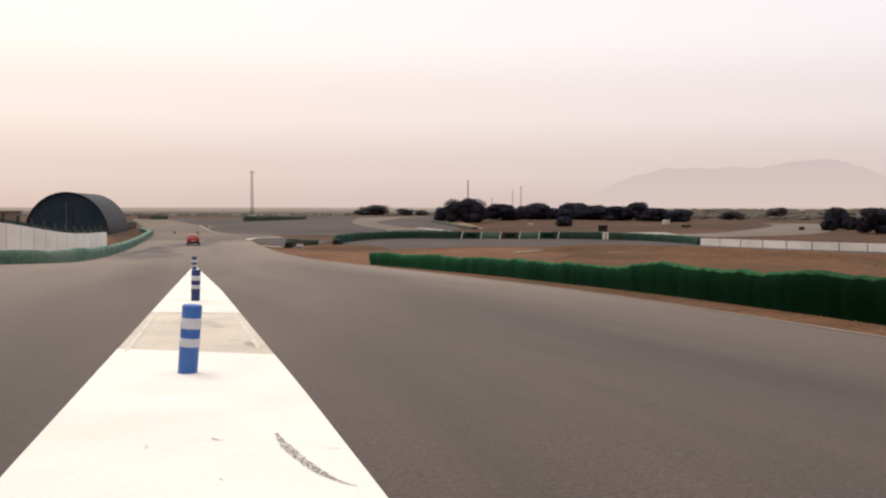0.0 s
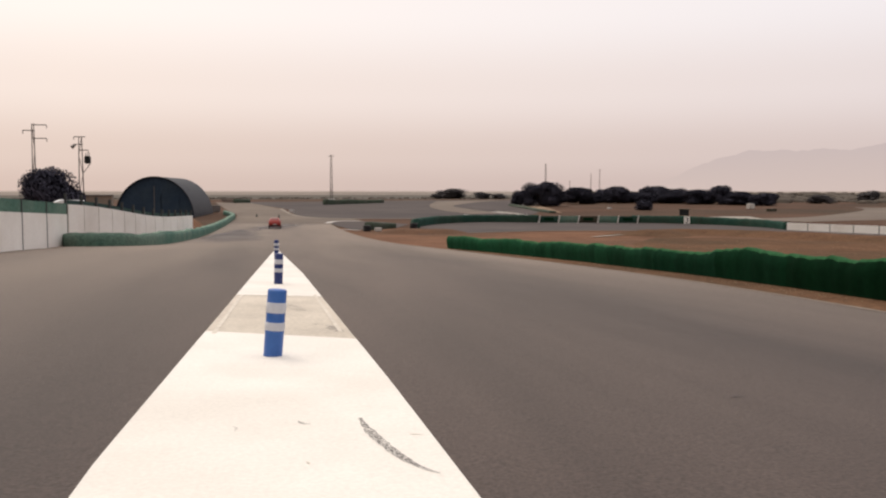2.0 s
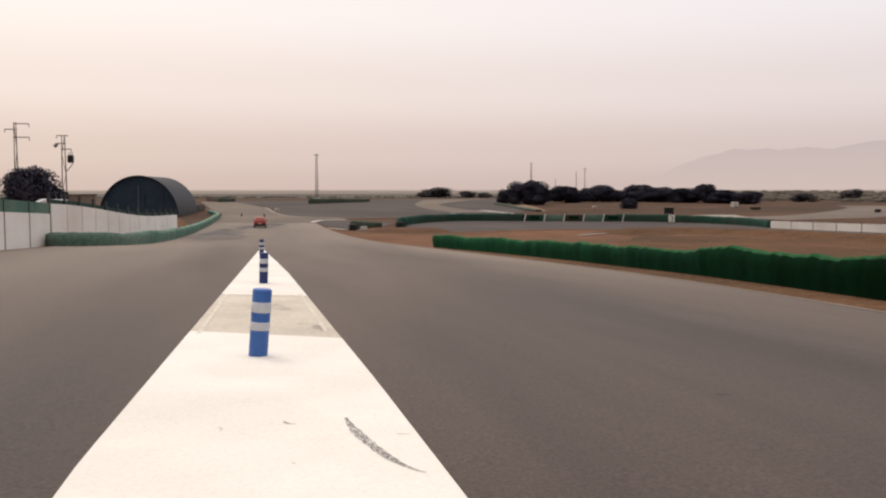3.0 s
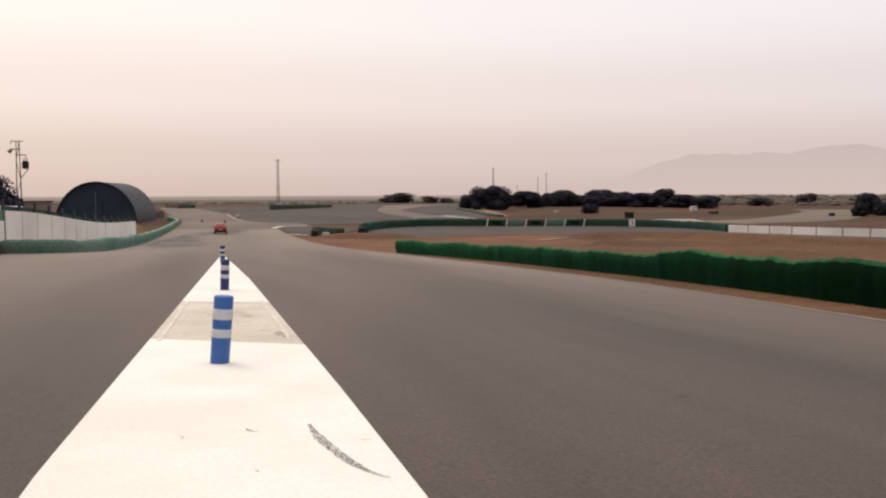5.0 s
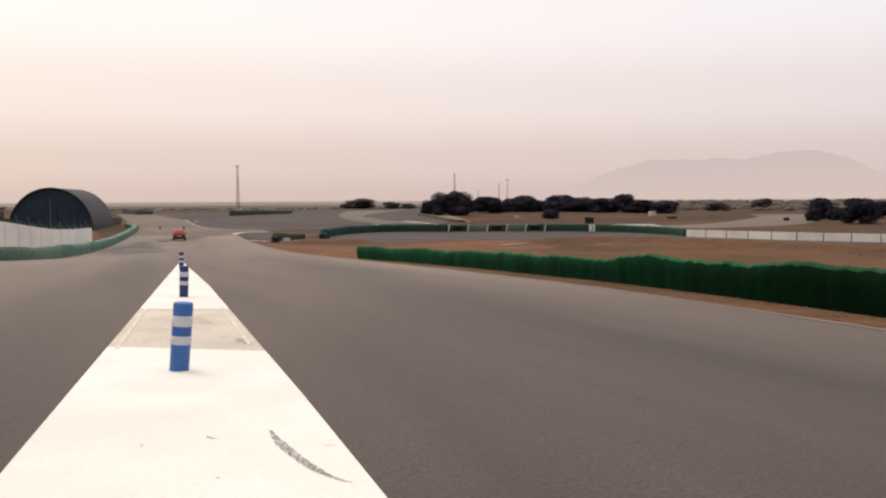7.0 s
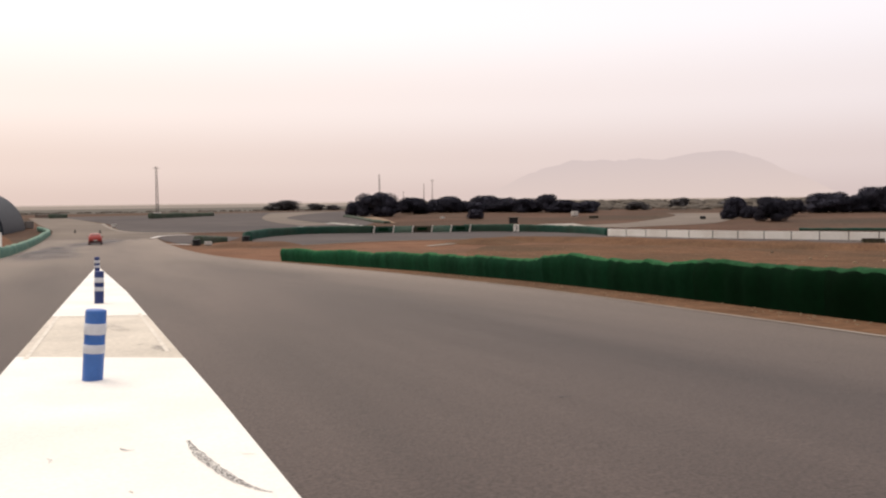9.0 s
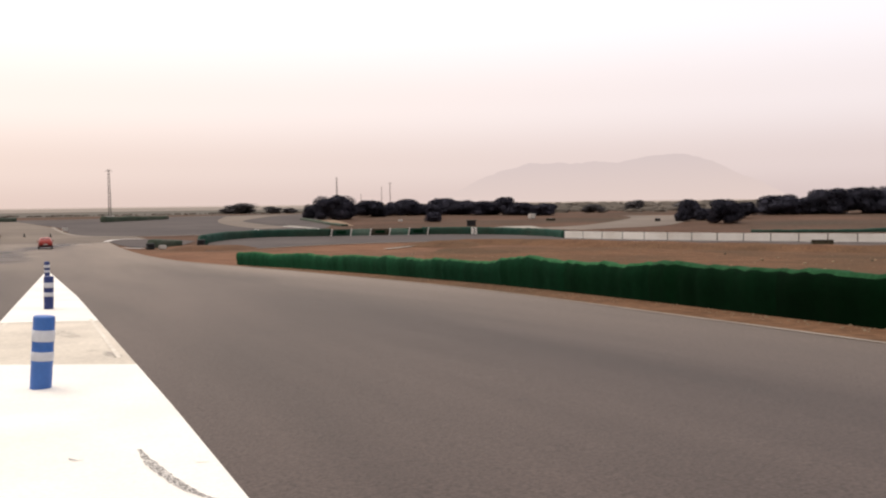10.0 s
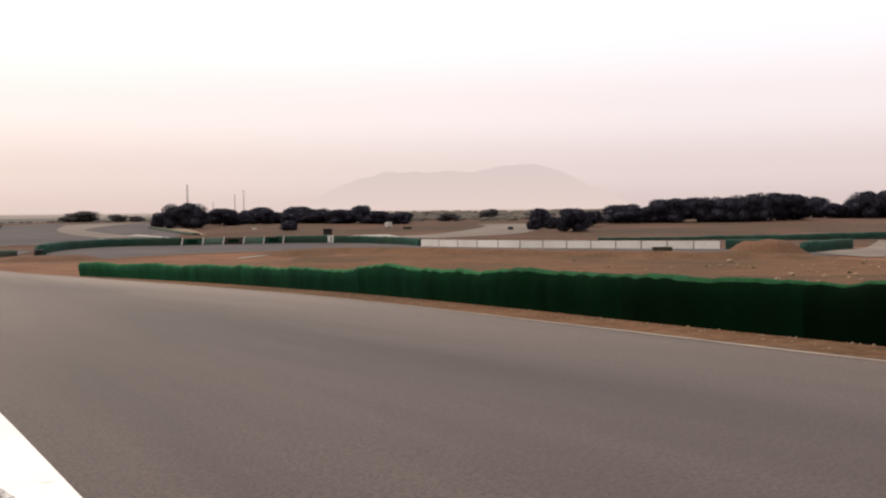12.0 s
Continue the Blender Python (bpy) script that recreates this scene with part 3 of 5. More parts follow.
mark([(-0.29, 6.28), (-0.265, 6.22), (-0.275, 6.14)], [0.01, 0.025, 0.01], 0.049, SMUDGE, "small grey chip in the white paint")
mark([(0.185, 5.27), (0.205, 5.23)], [0.006, 0.012, 0.006], 0.049, BARE_CONCRETE, "tiny grey chip in the white paint")
mark([(3.99, 6.97), (4.06, 6.99), (4.13, 6.96)], [0.01, 0.02, 0.01], 0.036, BLACK, "small dark stain on the asphalt")
mark([(0.62, 12.7), (0.8, 12.3), (0.9, 11.75)], [0.1, 0.2, 0.12], 0.046, SMUDGE, "dark smudge on the worn concrete")
mark([(-0.3, 16.6), (0.2, 15.8), (0.5, 14.6)], [0.2, 0.35, 0.2], 0.046, rubber_or_sheen(2.0, 0.4, 0.7, 0.35, 0.3), "faint stain on the worn concrete")


# ---------------------------------------------------------------- white walls with posts
def panel_wall(name, points, count, tall, over, label, thick=0.08, post=0.09, net=0.0, post_mat=POST_DARK, gap=0.03, behind=0):
    """White panels between posts; tall(t) and over(t) give the panels' height and how far the posts rise above them."""
    c = curve_through(points, count)
    x0, y0 = c[0].x, c[0].y
    base = Vector((x0, y0, height(x0, y0)))
    ob = thing(name, base, label, "wall")
    for i, q in enumerate(c):
        t = i / count
        d = (c[min(i + 1, count)] - c[max(i - 1, 0)]).normalized()
        turn = Matrix.Rotation(math.atan2(d.y, d.x), 4, "Z")
        g = height(q.x, q.y)
        bm = bmesh.new()
        back = Vector((d.y, -d.x, 0)) * (thick + post) * 0.5 * behind
        box(bm, (post, post, tall(t) + over(t) + 0.1), (q.x - x0 + back.x, q.y - y0 + back.y, g - 0.1 - base.z), turn)
        part("post", bm, post_mat, ob, "dark steel post")
        if i < count:
            e = c[i + 1]
            f = (e - q).normalized()
            side = Vector((f.y, -f.x, 0)) * thick / 2
            a, b = (q + f * gap, e - f * gap) if behind else (q + f * (post / 2 + gap), e - f * (post / 2 + gap))
            ga, gb = height(a.x, a.y), height(b.x, b.y)
            ta, tb = tall(t), tall((i + 1) / count)
            verts = []
            for w, gw, tw in ((a, ga, ta), (b, gb, tb)):
                for sgn in (-1, 1):
                    v = w + side * sgn
                    verts += [(v.x - x0, v.y - y0, gw - 0.03 - base.z), (v.x - x0, v.y - y0, gw + tw - base.z)]
            faces = [(0, 1, 3, 2), (4, 6, 7, 5), (0, 4, 5, 1), (2, 3, 7, 6), (1, 5, 7, 3), (0, 2, 6, 4)]
            part("panel", (verts, faces), WALL_WHITE, ob)
            if net:
                n = []
                for w, gw, tw in ((a, ga, ta), (b, gb, tb)):
                    for sgn in (-0.2, 0.2):
                        v = w + side * sgn + side.normalized() * behind * (thick / 2 + post)
                        n += [(v.x - x0, v.y - y0, gw + tw + 0.004 - base.z), (v.x - x0, v.y - y0, gw + tw + net - base.z)]
                part("windbreak_net", (n, faces), NET_TEAL if net < 0.4 else NET_FADED, ob, "green windbreak net")
    return ob


panel_wall("panel_wall", [(-14.2, 22), (-14.1, 36), (-13.8, 48.6), (-13.5, 63)], 8, lambda t: 2.15, lambda t: 0.75,
           "white panel wall with dark posts and green netting above", net=0.72, post=0.11)
panel_wall("panel_wall", [(-13.6, 63.8), (-11.5, 73), (-9.35, 84), (-7.95, 95.2)], 13, lambda t: 2.85 - 0.78 * smooth_step(0.02, 0.62, t) + 0.1 * smooth_step(0.7, 1, t),
           lambda t: 0.75 - 0.15 * t, "white panel wall with a sloping top and tall posts", post=0.16, net=0.32, gap=0.055, behind=-1.15)
panel_wall("panel_wall", [(70.5, 109), (75, 97.5), (80.6, 88), (86.5, 79.6), (92.4, 72)], 13, lambda t: 1.05, lambda t: 0.05,
           "long low white panel wall beside the second track", thick=0.12, post=0.07)


# ---------------------------------------------------------------- fence of faded panels on the far bend
def banner_fence(points, count):
    c = curve_through(points, count)
    x0, y0 = c[0].x, c[0].y
    z0 = height(x0, y0)
    ob = thing("banner_fence", (x0, y0, z0), "fence of pale leaning posts with faded green panels", "fence")
    cloths = (NET_DARK, NET_FADED, WOOD_DARK, NET_FADED, NET_DARK, NET_FADED)
    for i, q in enumerate(c):
        g = height(q.x, q.y) - z0
        bm = bmesh.new()
        rod(bm, (q.x - x0 - 0.06, q.y - y0 - 0.15, g - 0.1), (q.x - x0 + 0.16, q.y - y0 - 0.25, g + 1.2), 0.13, 0.11, 8)
        part("post", bm, PALE_SHEET, ob, "pale leaning post")
        if i < count:
            e = c[i + 1]
            h0, h1 = height(q.x, q.y) - z0, height(e.x, e.y) - z0
            verts, faces = [], []
            n = 8
            for k in range(n + 1):
                w = q.lerp(e, k / n)
                g = h0 + (h1 - h0) * k / n
                sag = 0.06 * noise.noise((i * 3.1 + k * 0.8, 2, 2))
                for dy, z in ((0.0, 0.0), (-0.05 + sag, 0.5), (0.0, 1.12 + sag), (0.35, 1.12 + sag), (0.35, 0.0)):
                    verts.append((w.x - x0, w.y - y0 + dy, g + z))
            for k in range(n):
                for j in range(4):
                    o = k * 5 + j
                    faces.append((o, o + 5, o + 6, o + 1))
            part("cover", (verts, faces), cloths[i % 6], ob, "faded green cover over tyres")
            m = q.lerp(e, 0.5)
            bm = bmesh.new()
            d = (e - q).normalized()
            box(bm, ((e - q).length * 0.5, 0.05, 0.45), (m.x - x0, m.y - y0 - 0.22, (h0 + h1) / 2 + 0.42), Matrix.Rotation(math.atan2(d.y, d.x), 4, "Z"))
            part("banner", bm, NET_FADED if i % 2 else NET, ob, "faded green banner")


banner_fence([(45.0, 141.9), (53, 139.6), (60.9, 137.4)], 5)


# ---------------------------------------------------------------- hangar
def hangar():
    fx, fy, bx, by, r = -21.6, 175.6, -19.45, 199.0, 7.35
    axis = Vector((bx - fx, by - fy, 0))
    length = axis.length
    turn = math.degrees(math.atan2(axis.y, axis.x)) - 90
    g = height(fx, fy) - 0.1
    ob = thing("hangar", (fx, fy, g), "dark grey round-roofed corrugated steel hangar", "hangar", turn=turn)
    n = 48
    verts, faces = [], []

    def arch(k, rad):
        a = math.pi * k / n
        return -rad * math.cos(a), 7.98 / 7.35 * rad * math.sin(a)

    ribs = 60
    for i in range(ribs + 1):
        y = length * i / ribs
        rad = r + (0.05 if i % 2 else 0.0)
        for k in range(n + 1):
            x, z = arch(k, rad)
            verts.append((x, y, z))
    for i in range(ribs):
        for k in range(n):
            o = i * (n + 1) + k
            faces.append((o, o + 1, o + n + 2, o + n + 1))
    part("roof", (verts, faces), HANGAR_SKIN, ob, "grey ribbed steel roof")
    for name, y in (("front_wall", 0.35), ("back_wall", length - 0.2)):
        v, f = [(0, y, 0)], []
        for k in range(n + 1):
            x, z = arch(k, r - 0.06)
            v.append((x, y + (0.03 if k % 2 else 0), z))
        for k in range(n):
            f.append((0, k + 1, k + 2))
        part(name, (v, f), HANGAR_DARK, ob, "dark end wall")
    bm = bmesh.new()
    for k in range(n):
        (xa, za), (xb, zb) = arch(k, r + 0.02), arch(k + 1, r + 0.02)
        rod(bm, (xa, -0.02, za), (xb, -0.02, zb), 0.1, 0.1, 6)
    part("front_rim", bm, HANGAR_SKIN, ob, "dark steel edge rim")
    for x in (-0.6, 2.9):
        bm = bmesh.new()
        box(bm, (3.3, 0.1, 4.6), (x, 0.22, 0.05), bevel=0.02)
        d = part("door_leaf", bm, HANGAR_DARK, ob, "tall dark sliding door leaf")
        bm = bmesh.new()
        box(bm, (0.06, 0.08, 0.6), (x - 1.3, 0.14, 1.0))
        part("handle", bm, STEEL, d)
    bm = bmesh.new()
    box(bm, (0.12, 0.1, 6.2), (-0.1, 0.2, 0))
    part("mullion", bm, STEEL, ob, "grey steel upright")


hangar()


# ---------------------------------------------------------------- poles and pylons
def lattice_pole(x, y, tall, wide, label, arms=(), base_block=0.0, bars=10, group="poles", mat=STEEL, thin=1.0):
    g = height(x, y)
    ob = thing("utility_pole", (x, y, g), label, "pole", group)
    top = wide * 0.55
    for s in (-1, 1):
        bm = bmesh.new()
        rod(bm, (s * wide / 2, 0, -0.2), (s * top / 2, 0, tall), (0.06 + tall * 0.004) * thin, 0.06 * thin, 6)
        part("leg", bm, mat, ob)
    for i in range(bars):
        z0, z1 = tall * i / bars, tall * (i + 1) / bars
        w0, w1 = (wide + (top - wide) * z / tall for z in (z0, z1))
        s = 1 if i % 2 else -1
        bm = bmesh.new()
        rod(bm, (s * w0 / 2, 0, z0), (-s * w1 / 2, 0, z1), 0.045 * thin, 0.045 * thin, 5)
        part("brace", bm, mat, ob)
    for z, a, b in arms:
        bm = bmesh.new()
        rod(bm, (a, 0, z), (b, 0, z), 0.06, 0.06, 6)
        arm = part("crossarm", bm, mat, ob)
        for e in (a, b):
            if abs(e) > 0.6:
                bm = bmesh.new()
                rod(bm, (e, 0, z - 0.38), (e, 0, z), 0.07, 0.05, 7)
                part("insulator", bm, PALE_SHEET, arm, "pale insulator")
    if base_block:
        bm = bmesh.new()
        box(bm, (base_block, base_block, 1.5), (0, 0, -0.1), bevel=0.05)
        part("footing", bm, PALE_SHEET, ob, "pale concrete footing")
    return ob


lattice_pole(-26.7, 108.7, 12.8, 0.42, "tall twin-legged steel power pole with crossarms", ((12.65, -0.15, 1.5), (12.0, -1.1, 0.2), (11.1, -0.15, 1.5)), 0, 4, thin=0.8)
pylon = lattice_pole(-22.95, 115.7, 11.9, 0.62, "twin-legged steel power pole carrying a transformer", ((11.85, -0.75, 0.6), (10.9, -0.9, 0.3), (10.2, -0.2, 0.9)), 0, 5, thin=0.85)
bm = bmesh.new()
box(bm, (0.72, 0.6, 5.1), (-0.1, 0.1, -0.1), bevel=0.04)
part("plinth", bm, PALE_SHEET, pylon, "tall pale concrete plinth")
bm = bmesh.new()
box(bm, (0.7, 0.6, 0.95), (0.85, -0.2, 8.5), bevel=0.08)
for k in range(5):
    box(bm, (0.05, 0.14, 0.75), (0.6 + 0.125 * k, -0.56, 8.6))
tr = part("transformer", bm, POST_DARK, pylon, "dark finned transformer")
bm = bmesh.new()
for k in (-0.2, 0.0, 0.2):
    rod(bm, (0.85 + k, -0.2, 9.45), (0.85 + k, -0.2, 9.85), 0.07, 0.04, 7)
part("bushing", bm, PALE_SHEET, tr)
bm = bmesh.new()
rod(bm, (0.3, 0, 7.4), (1.15, -0.2, 8.5), 0.05, 0.05, 6)
part("bracket", bm, STEEL, pylon)
bm = bmesh.new()
rod(bm, (-0.95, -0.3, 10.5), (-0.6, -0.1, 10.85), 0.25, 0.14, 9)
part("floodlight", bm, STEEL, pylon, "round grey floodlight")
lattice_pole(20.3, 289.3, 15.9, 0.75, "tall lone grey lattice pole on a pale footing", ((15.4, -0.9, 0.9),), 2.2, 14, thin=1.25)
lattice_pole(88.2, 271.0, 12.9, 0.55, "tall thin grey pole behind holm oaks", (), 0, 10)
lattice_pole(128.2, 325.6, 12.4, 0.5, "thin distant grey pole beyond the oaks", ((12.0, -0.7, 0.7),), 0, 10, mat=STEEL_HAZED, thin=0.8)
lattice_pole(132.2, 345.5, 11.2, 0.4, "thin distant grey pole in the haze", (), 0, 8, mat=STEEL_HAZED, thin=0.8)
lattice_pole(134.1, 376.8, 8.5, 0.4, "short distant grey pole in the haze", (), 0, 8, mat=STEEL_HAZED, thin=0.8)


# ---------------------------------------------------------------- holm oaks
def leaf_cloud(seed, wide, tall, low, leaves, size):
    """Leaves on the skins of overlapping lumps, denser outside, with gaps and an uneven outline; also each leaf's outward way."""
    rng = np.random.default_rng(seed)
    lumps = []
    for k in range(26):
        a = rng.uniform(0, 2 * math.pi)
        rr = math.sqrt(rng.uniform(0, 1)) * 0.36 * wide
        up = rng.uniform(0.12, 0.8)
        shrink = 1 - 0.5 * max(0.0, up - 0.5) * 2
        rad = rng.uniform(0.16, 0.25) * wide
        zc = low + (tall - low) * up
        lumps.append((rr * shrink * math.cos(a), rr * shrink * math.sin(a), min(zc, tall - rad * 0.72), rad))
    lumps.append((0, 0, low + (tall - low) * 0.5, 0.3 * wide))
    lumps = np.array(lumps)

    def unit(v):
        return v / np.linalg.norm(v, axis=1, keepdims=True)

    pick = lumps[rng.integers(len(lumps), size=leaves)]
    d = unit(rng.normal(size=(leaves, 3)))
    q = pick[:, :3] + d * np.array((1, 1, 0.75)) * pick[:, 3:] * rng.uniform(0.3, 1.0, (leaves, 1)) ** 0.5 * 1.02
    q[:, 2] = np.maximum(q[:, 2], low * rng.uniform(0.4, 1.6, leaves))
    u = unit(rng.normal(size=(leaves, 3)))
    v = unit(np.cross(u, rng.normal(size=(leaves, 3))))
    s = size * rng.uniform(0.6, 1.4, (leaves, 1))
    heart, shell, way = [], [], []
    for cx, cy, cz, rad in lumps:
        o = len(heart) + 4 * leaves
        for i in range(6):
            for k in range(9):
                a, b = math.pi * (i + 0.5) / 6, 2 * math.pi * k / 9
                w = np.array((math.sin(a) * math.cos(b), math.sin(a) * math.sin(b), math.cos(a)))
                p = np.array((cx, cy, cz)) + w * np.array((1, 1, 0.75)) * rad * 0.52 * rng.uniform(0.85, 1.1)
                heart.append((p[0], p[1], max(p[2], low)))
                way.append(w)
        shell += [(o + i * 9 + k, o + i * 9 + 9 + k, o + i * 9 + 9 + (k + 1) % 9, o + i * 9 + (k + 1) % 9) for i in range(5) for k in range(9)]
        shell.append(tuple(o + k for k in range(9)))
    verts = np.stack([q - u * s, q - v * s * 0.6, q + u * s, q + v * s * 0.6], axis=1).reshape(-1, 3)
    faces = np.arange(4 * leaves).reshape(-1, 4)
    out = np.repeat(unit(d + 0.5 * unit(q - np.array((0, 0, 0.3 * tall)))), 4, axis=0)
    return verts.tolist() + heart, faces.tolist() + shell, out.tolist() + way


def oak(seed, leaf_mat, leaves=42000):
    """A holm oak of unit width and height 0.62: trunk, limbs, crown."""
    rng = random.Random(seed)
    ob = thing("holm_oak", (0, -400, 0), "x", "tree", "holm oaks")
    bm = bmesh.new()
    rod(bm, (0, 0, -0.04), (0.01, 0.0, 0.09), 0.045, 0.032, 8)
    rod(bm, (0.01, 0, 0.08), (0.0, 0.015, 0.2), 0.032, 0.024, 8)
    trunk = part("trunk", bm, BARK, ob, "short dark trunk")
    for k in range(5):
        a = k * 1.257 + rng.uniform(-0.3, 0.3)
        bm = bmesh.new()
        mid = (0.12 * math.cos(a), 0.12 * math.sin(a), 0.24)
        rod(bm, (0, 0, 0.14 + 0.01 * k), mid, 0.02, 0.014, 6)
        rod(bm, mid, (0.26 * math.cos(a), 0.26 * math.sin(a), 0.36), 0.014, 0.005, 6)
        part("limb", bm, BARK, trunk)
    verts, faces, out = leaf_cloud(seed, 1.0, 0.62, 0.02, leaves, 0.0122)
    crown = part("crown", (verts, faces), leaf_mat, ob, "dense dark evergreen crown", True)
    crown.data.normals_split_custom_set_from_vertices(out)
    return ob


OAKS = [oak(11, LEAF), oak(23, LEAF), oak(37, LEAF), oak(51, LEAF)]
HAZY = [oak(67, LEAF_HAZED, 20000), oak(71, LEAF_HAZED, 20000)]


def plant(source, x, y, tall, wide, turn, label):
    ob = copy_thing(source, Matrix())
    ob.matrix_world = Matrix.Translation((x, y, height(x, y))) @ Matrix.Rotation(turn, 4, "Z") @ Matrix.Diagonal((wide, wide, tall / 0.62, 1))
    ob["label"] = label


NEAR_OAKS = [  # place, height, width
    (-24.95, 107.2, 7.9, 8.7), (77.2, 239.8, 7.0, 12.6), (73.2, 248.2, 4.5, 6.5), (95.7, 259.3, 5.3, 11.1), (98.5, 276.1, 4.2, 7.6), (112.1, 268.5, 5.5, 11.0),
    (111.5, 279.6, 4.5, 8.5), (125.7, 271.2, 5.6, 11.5), (126.6, 260.1, 5.0, 11.8), (90.7, 200.8, 2.6, 4.6), (129.9, 248.8, 4.6, 11.4), (135.9, 245.2, 5.8, 8.8),
    (137.5, 235.8, 4.2, 11.0), (139.0, 227.1, 3.4, 7.8), (162.0, 260.1, 3.2, 7.0),
    (144.1, 167.0, 4.9, 6.2), (132.7, 156.2, 2.8, 3.8), (140.5, 158.0, 2.9, 4.4), (130.8, 140.7, 5.1, 8.4), (157.1, 162.2, 4.0, 6.2), (182.4, 176.3, 5.6, 12.4),
    (195.9, 174.7, 6.6, 10.8), (193.2, 167.0, 6.9, 12.0), (200.7, 164.2, 7.1, 12.4), (203.9, 157.0, 7.3, 11.5), (211.0, 154.8, 7.8, 12.6), (223.4, 156.2, 8.2, 14.6),
    (231.1, 154.0, 7.7, 13.2), (104, 270, 3.6, 9), (118.5, 272, 3.8, 9), (119, 262, 3.4, 8), (131, 266, 4.2, 10), (133.5, 252, 4.0, 9), (138, 240, 3.6, 9), (150, 246, 3.0, 8), (207, 166, 5.6, 11), (218, 160, 6.2, 11), (187, 172, 4.6, 9), (261.0, 166.7, 7.0, 10.6), (256, 157, 4.8, 9.6), (262, 153, 6.3, 11.8), (261, 147, 8.3, 13.8), (265, 142, 8.6, 14.6), (270, 136, 8.8, 14)]
for i, (x, y, tall, wide) in enumerate(NEAR_OAKS):
    plant(OAKS[i % 4], x, y, tall, wide, i * 2.1, "lone dark holm oak behind a white wall" if i == 0 else
          "small dark bushy holm oak on dry ground" if tall < 3.5 else "broad dark holm oak with a rounded dense crown")
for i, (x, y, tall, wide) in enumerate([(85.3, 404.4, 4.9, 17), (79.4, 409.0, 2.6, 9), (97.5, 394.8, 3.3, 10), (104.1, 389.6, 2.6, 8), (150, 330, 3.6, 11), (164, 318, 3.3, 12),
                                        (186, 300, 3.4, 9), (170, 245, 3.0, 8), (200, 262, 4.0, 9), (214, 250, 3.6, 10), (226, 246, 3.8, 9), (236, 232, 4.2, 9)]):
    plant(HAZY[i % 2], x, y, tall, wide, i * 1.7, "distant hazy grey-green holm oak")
for ob in OAKS + HAZY:
    for o in list(ob.children_recursive) + [ob]:
        bpy.data.objects.remove(o)


# far scrub and hedgerows on the plain
def scrub(spans, seed, label):
    """Low rounded shrubs, each a lumpy flattened dome."""
    rng = np.random.default_rng(seed)
    verts, faces = [], []
    rings, sides = (0.0, 0.45, 0.8, 1.0), 9
    for az0, az1, d0, d1, n, tall in spans:
        for i in range(n):
            a, d = math.radians(rng.uniform(az0, az1)), rng.uniform(d0, d1)
            x, y = d * math.sin(a), d * math.cos(a)
            g, h = height(x, y), tall * rng.uniform(0.5, 1.3)
            w = h * rng.uniform(1.2, 3.0)
            o = len(verts)
            for j, r in enumerate((1.0, 0.97, 0.75, 0.4)):
                for k in range(sides):
                    b = 2 * math.pi * k / sides
                    s = r * w * rng.uniform(0.75, 1.2)
                    verts.append((x + s * math.cos(b), y + s * math.sin(b), g + h * (-0.1, 0.45, 0.8, 1.0)[j] * rng.uniform(0.85, 1.15)))
            for j in range(3):
                for k in range(sides):
                    p, q = o + j * sides + k, o + j * sides + (k + 1) % sides
                    faces.append((p, q, q + sides, p + sides))
            faces.append(tuple(range(o + 3 * sides, o + 4 * sides)))
    tagged(part("scrub", (verts, faces), SCRUB, smooth=True), label, "scrub", kind="stuff")


scrub([(18, 66, 420, 900, 700, 1.9), (26, 60, 300, 420, 260, 1.3)], 5, "hazy low scrub scattered over the far plain")
scrub([(-24, 20, 410, 450, 260, 0.6)], 6, "thin low hedgerow at the edge of the apron")


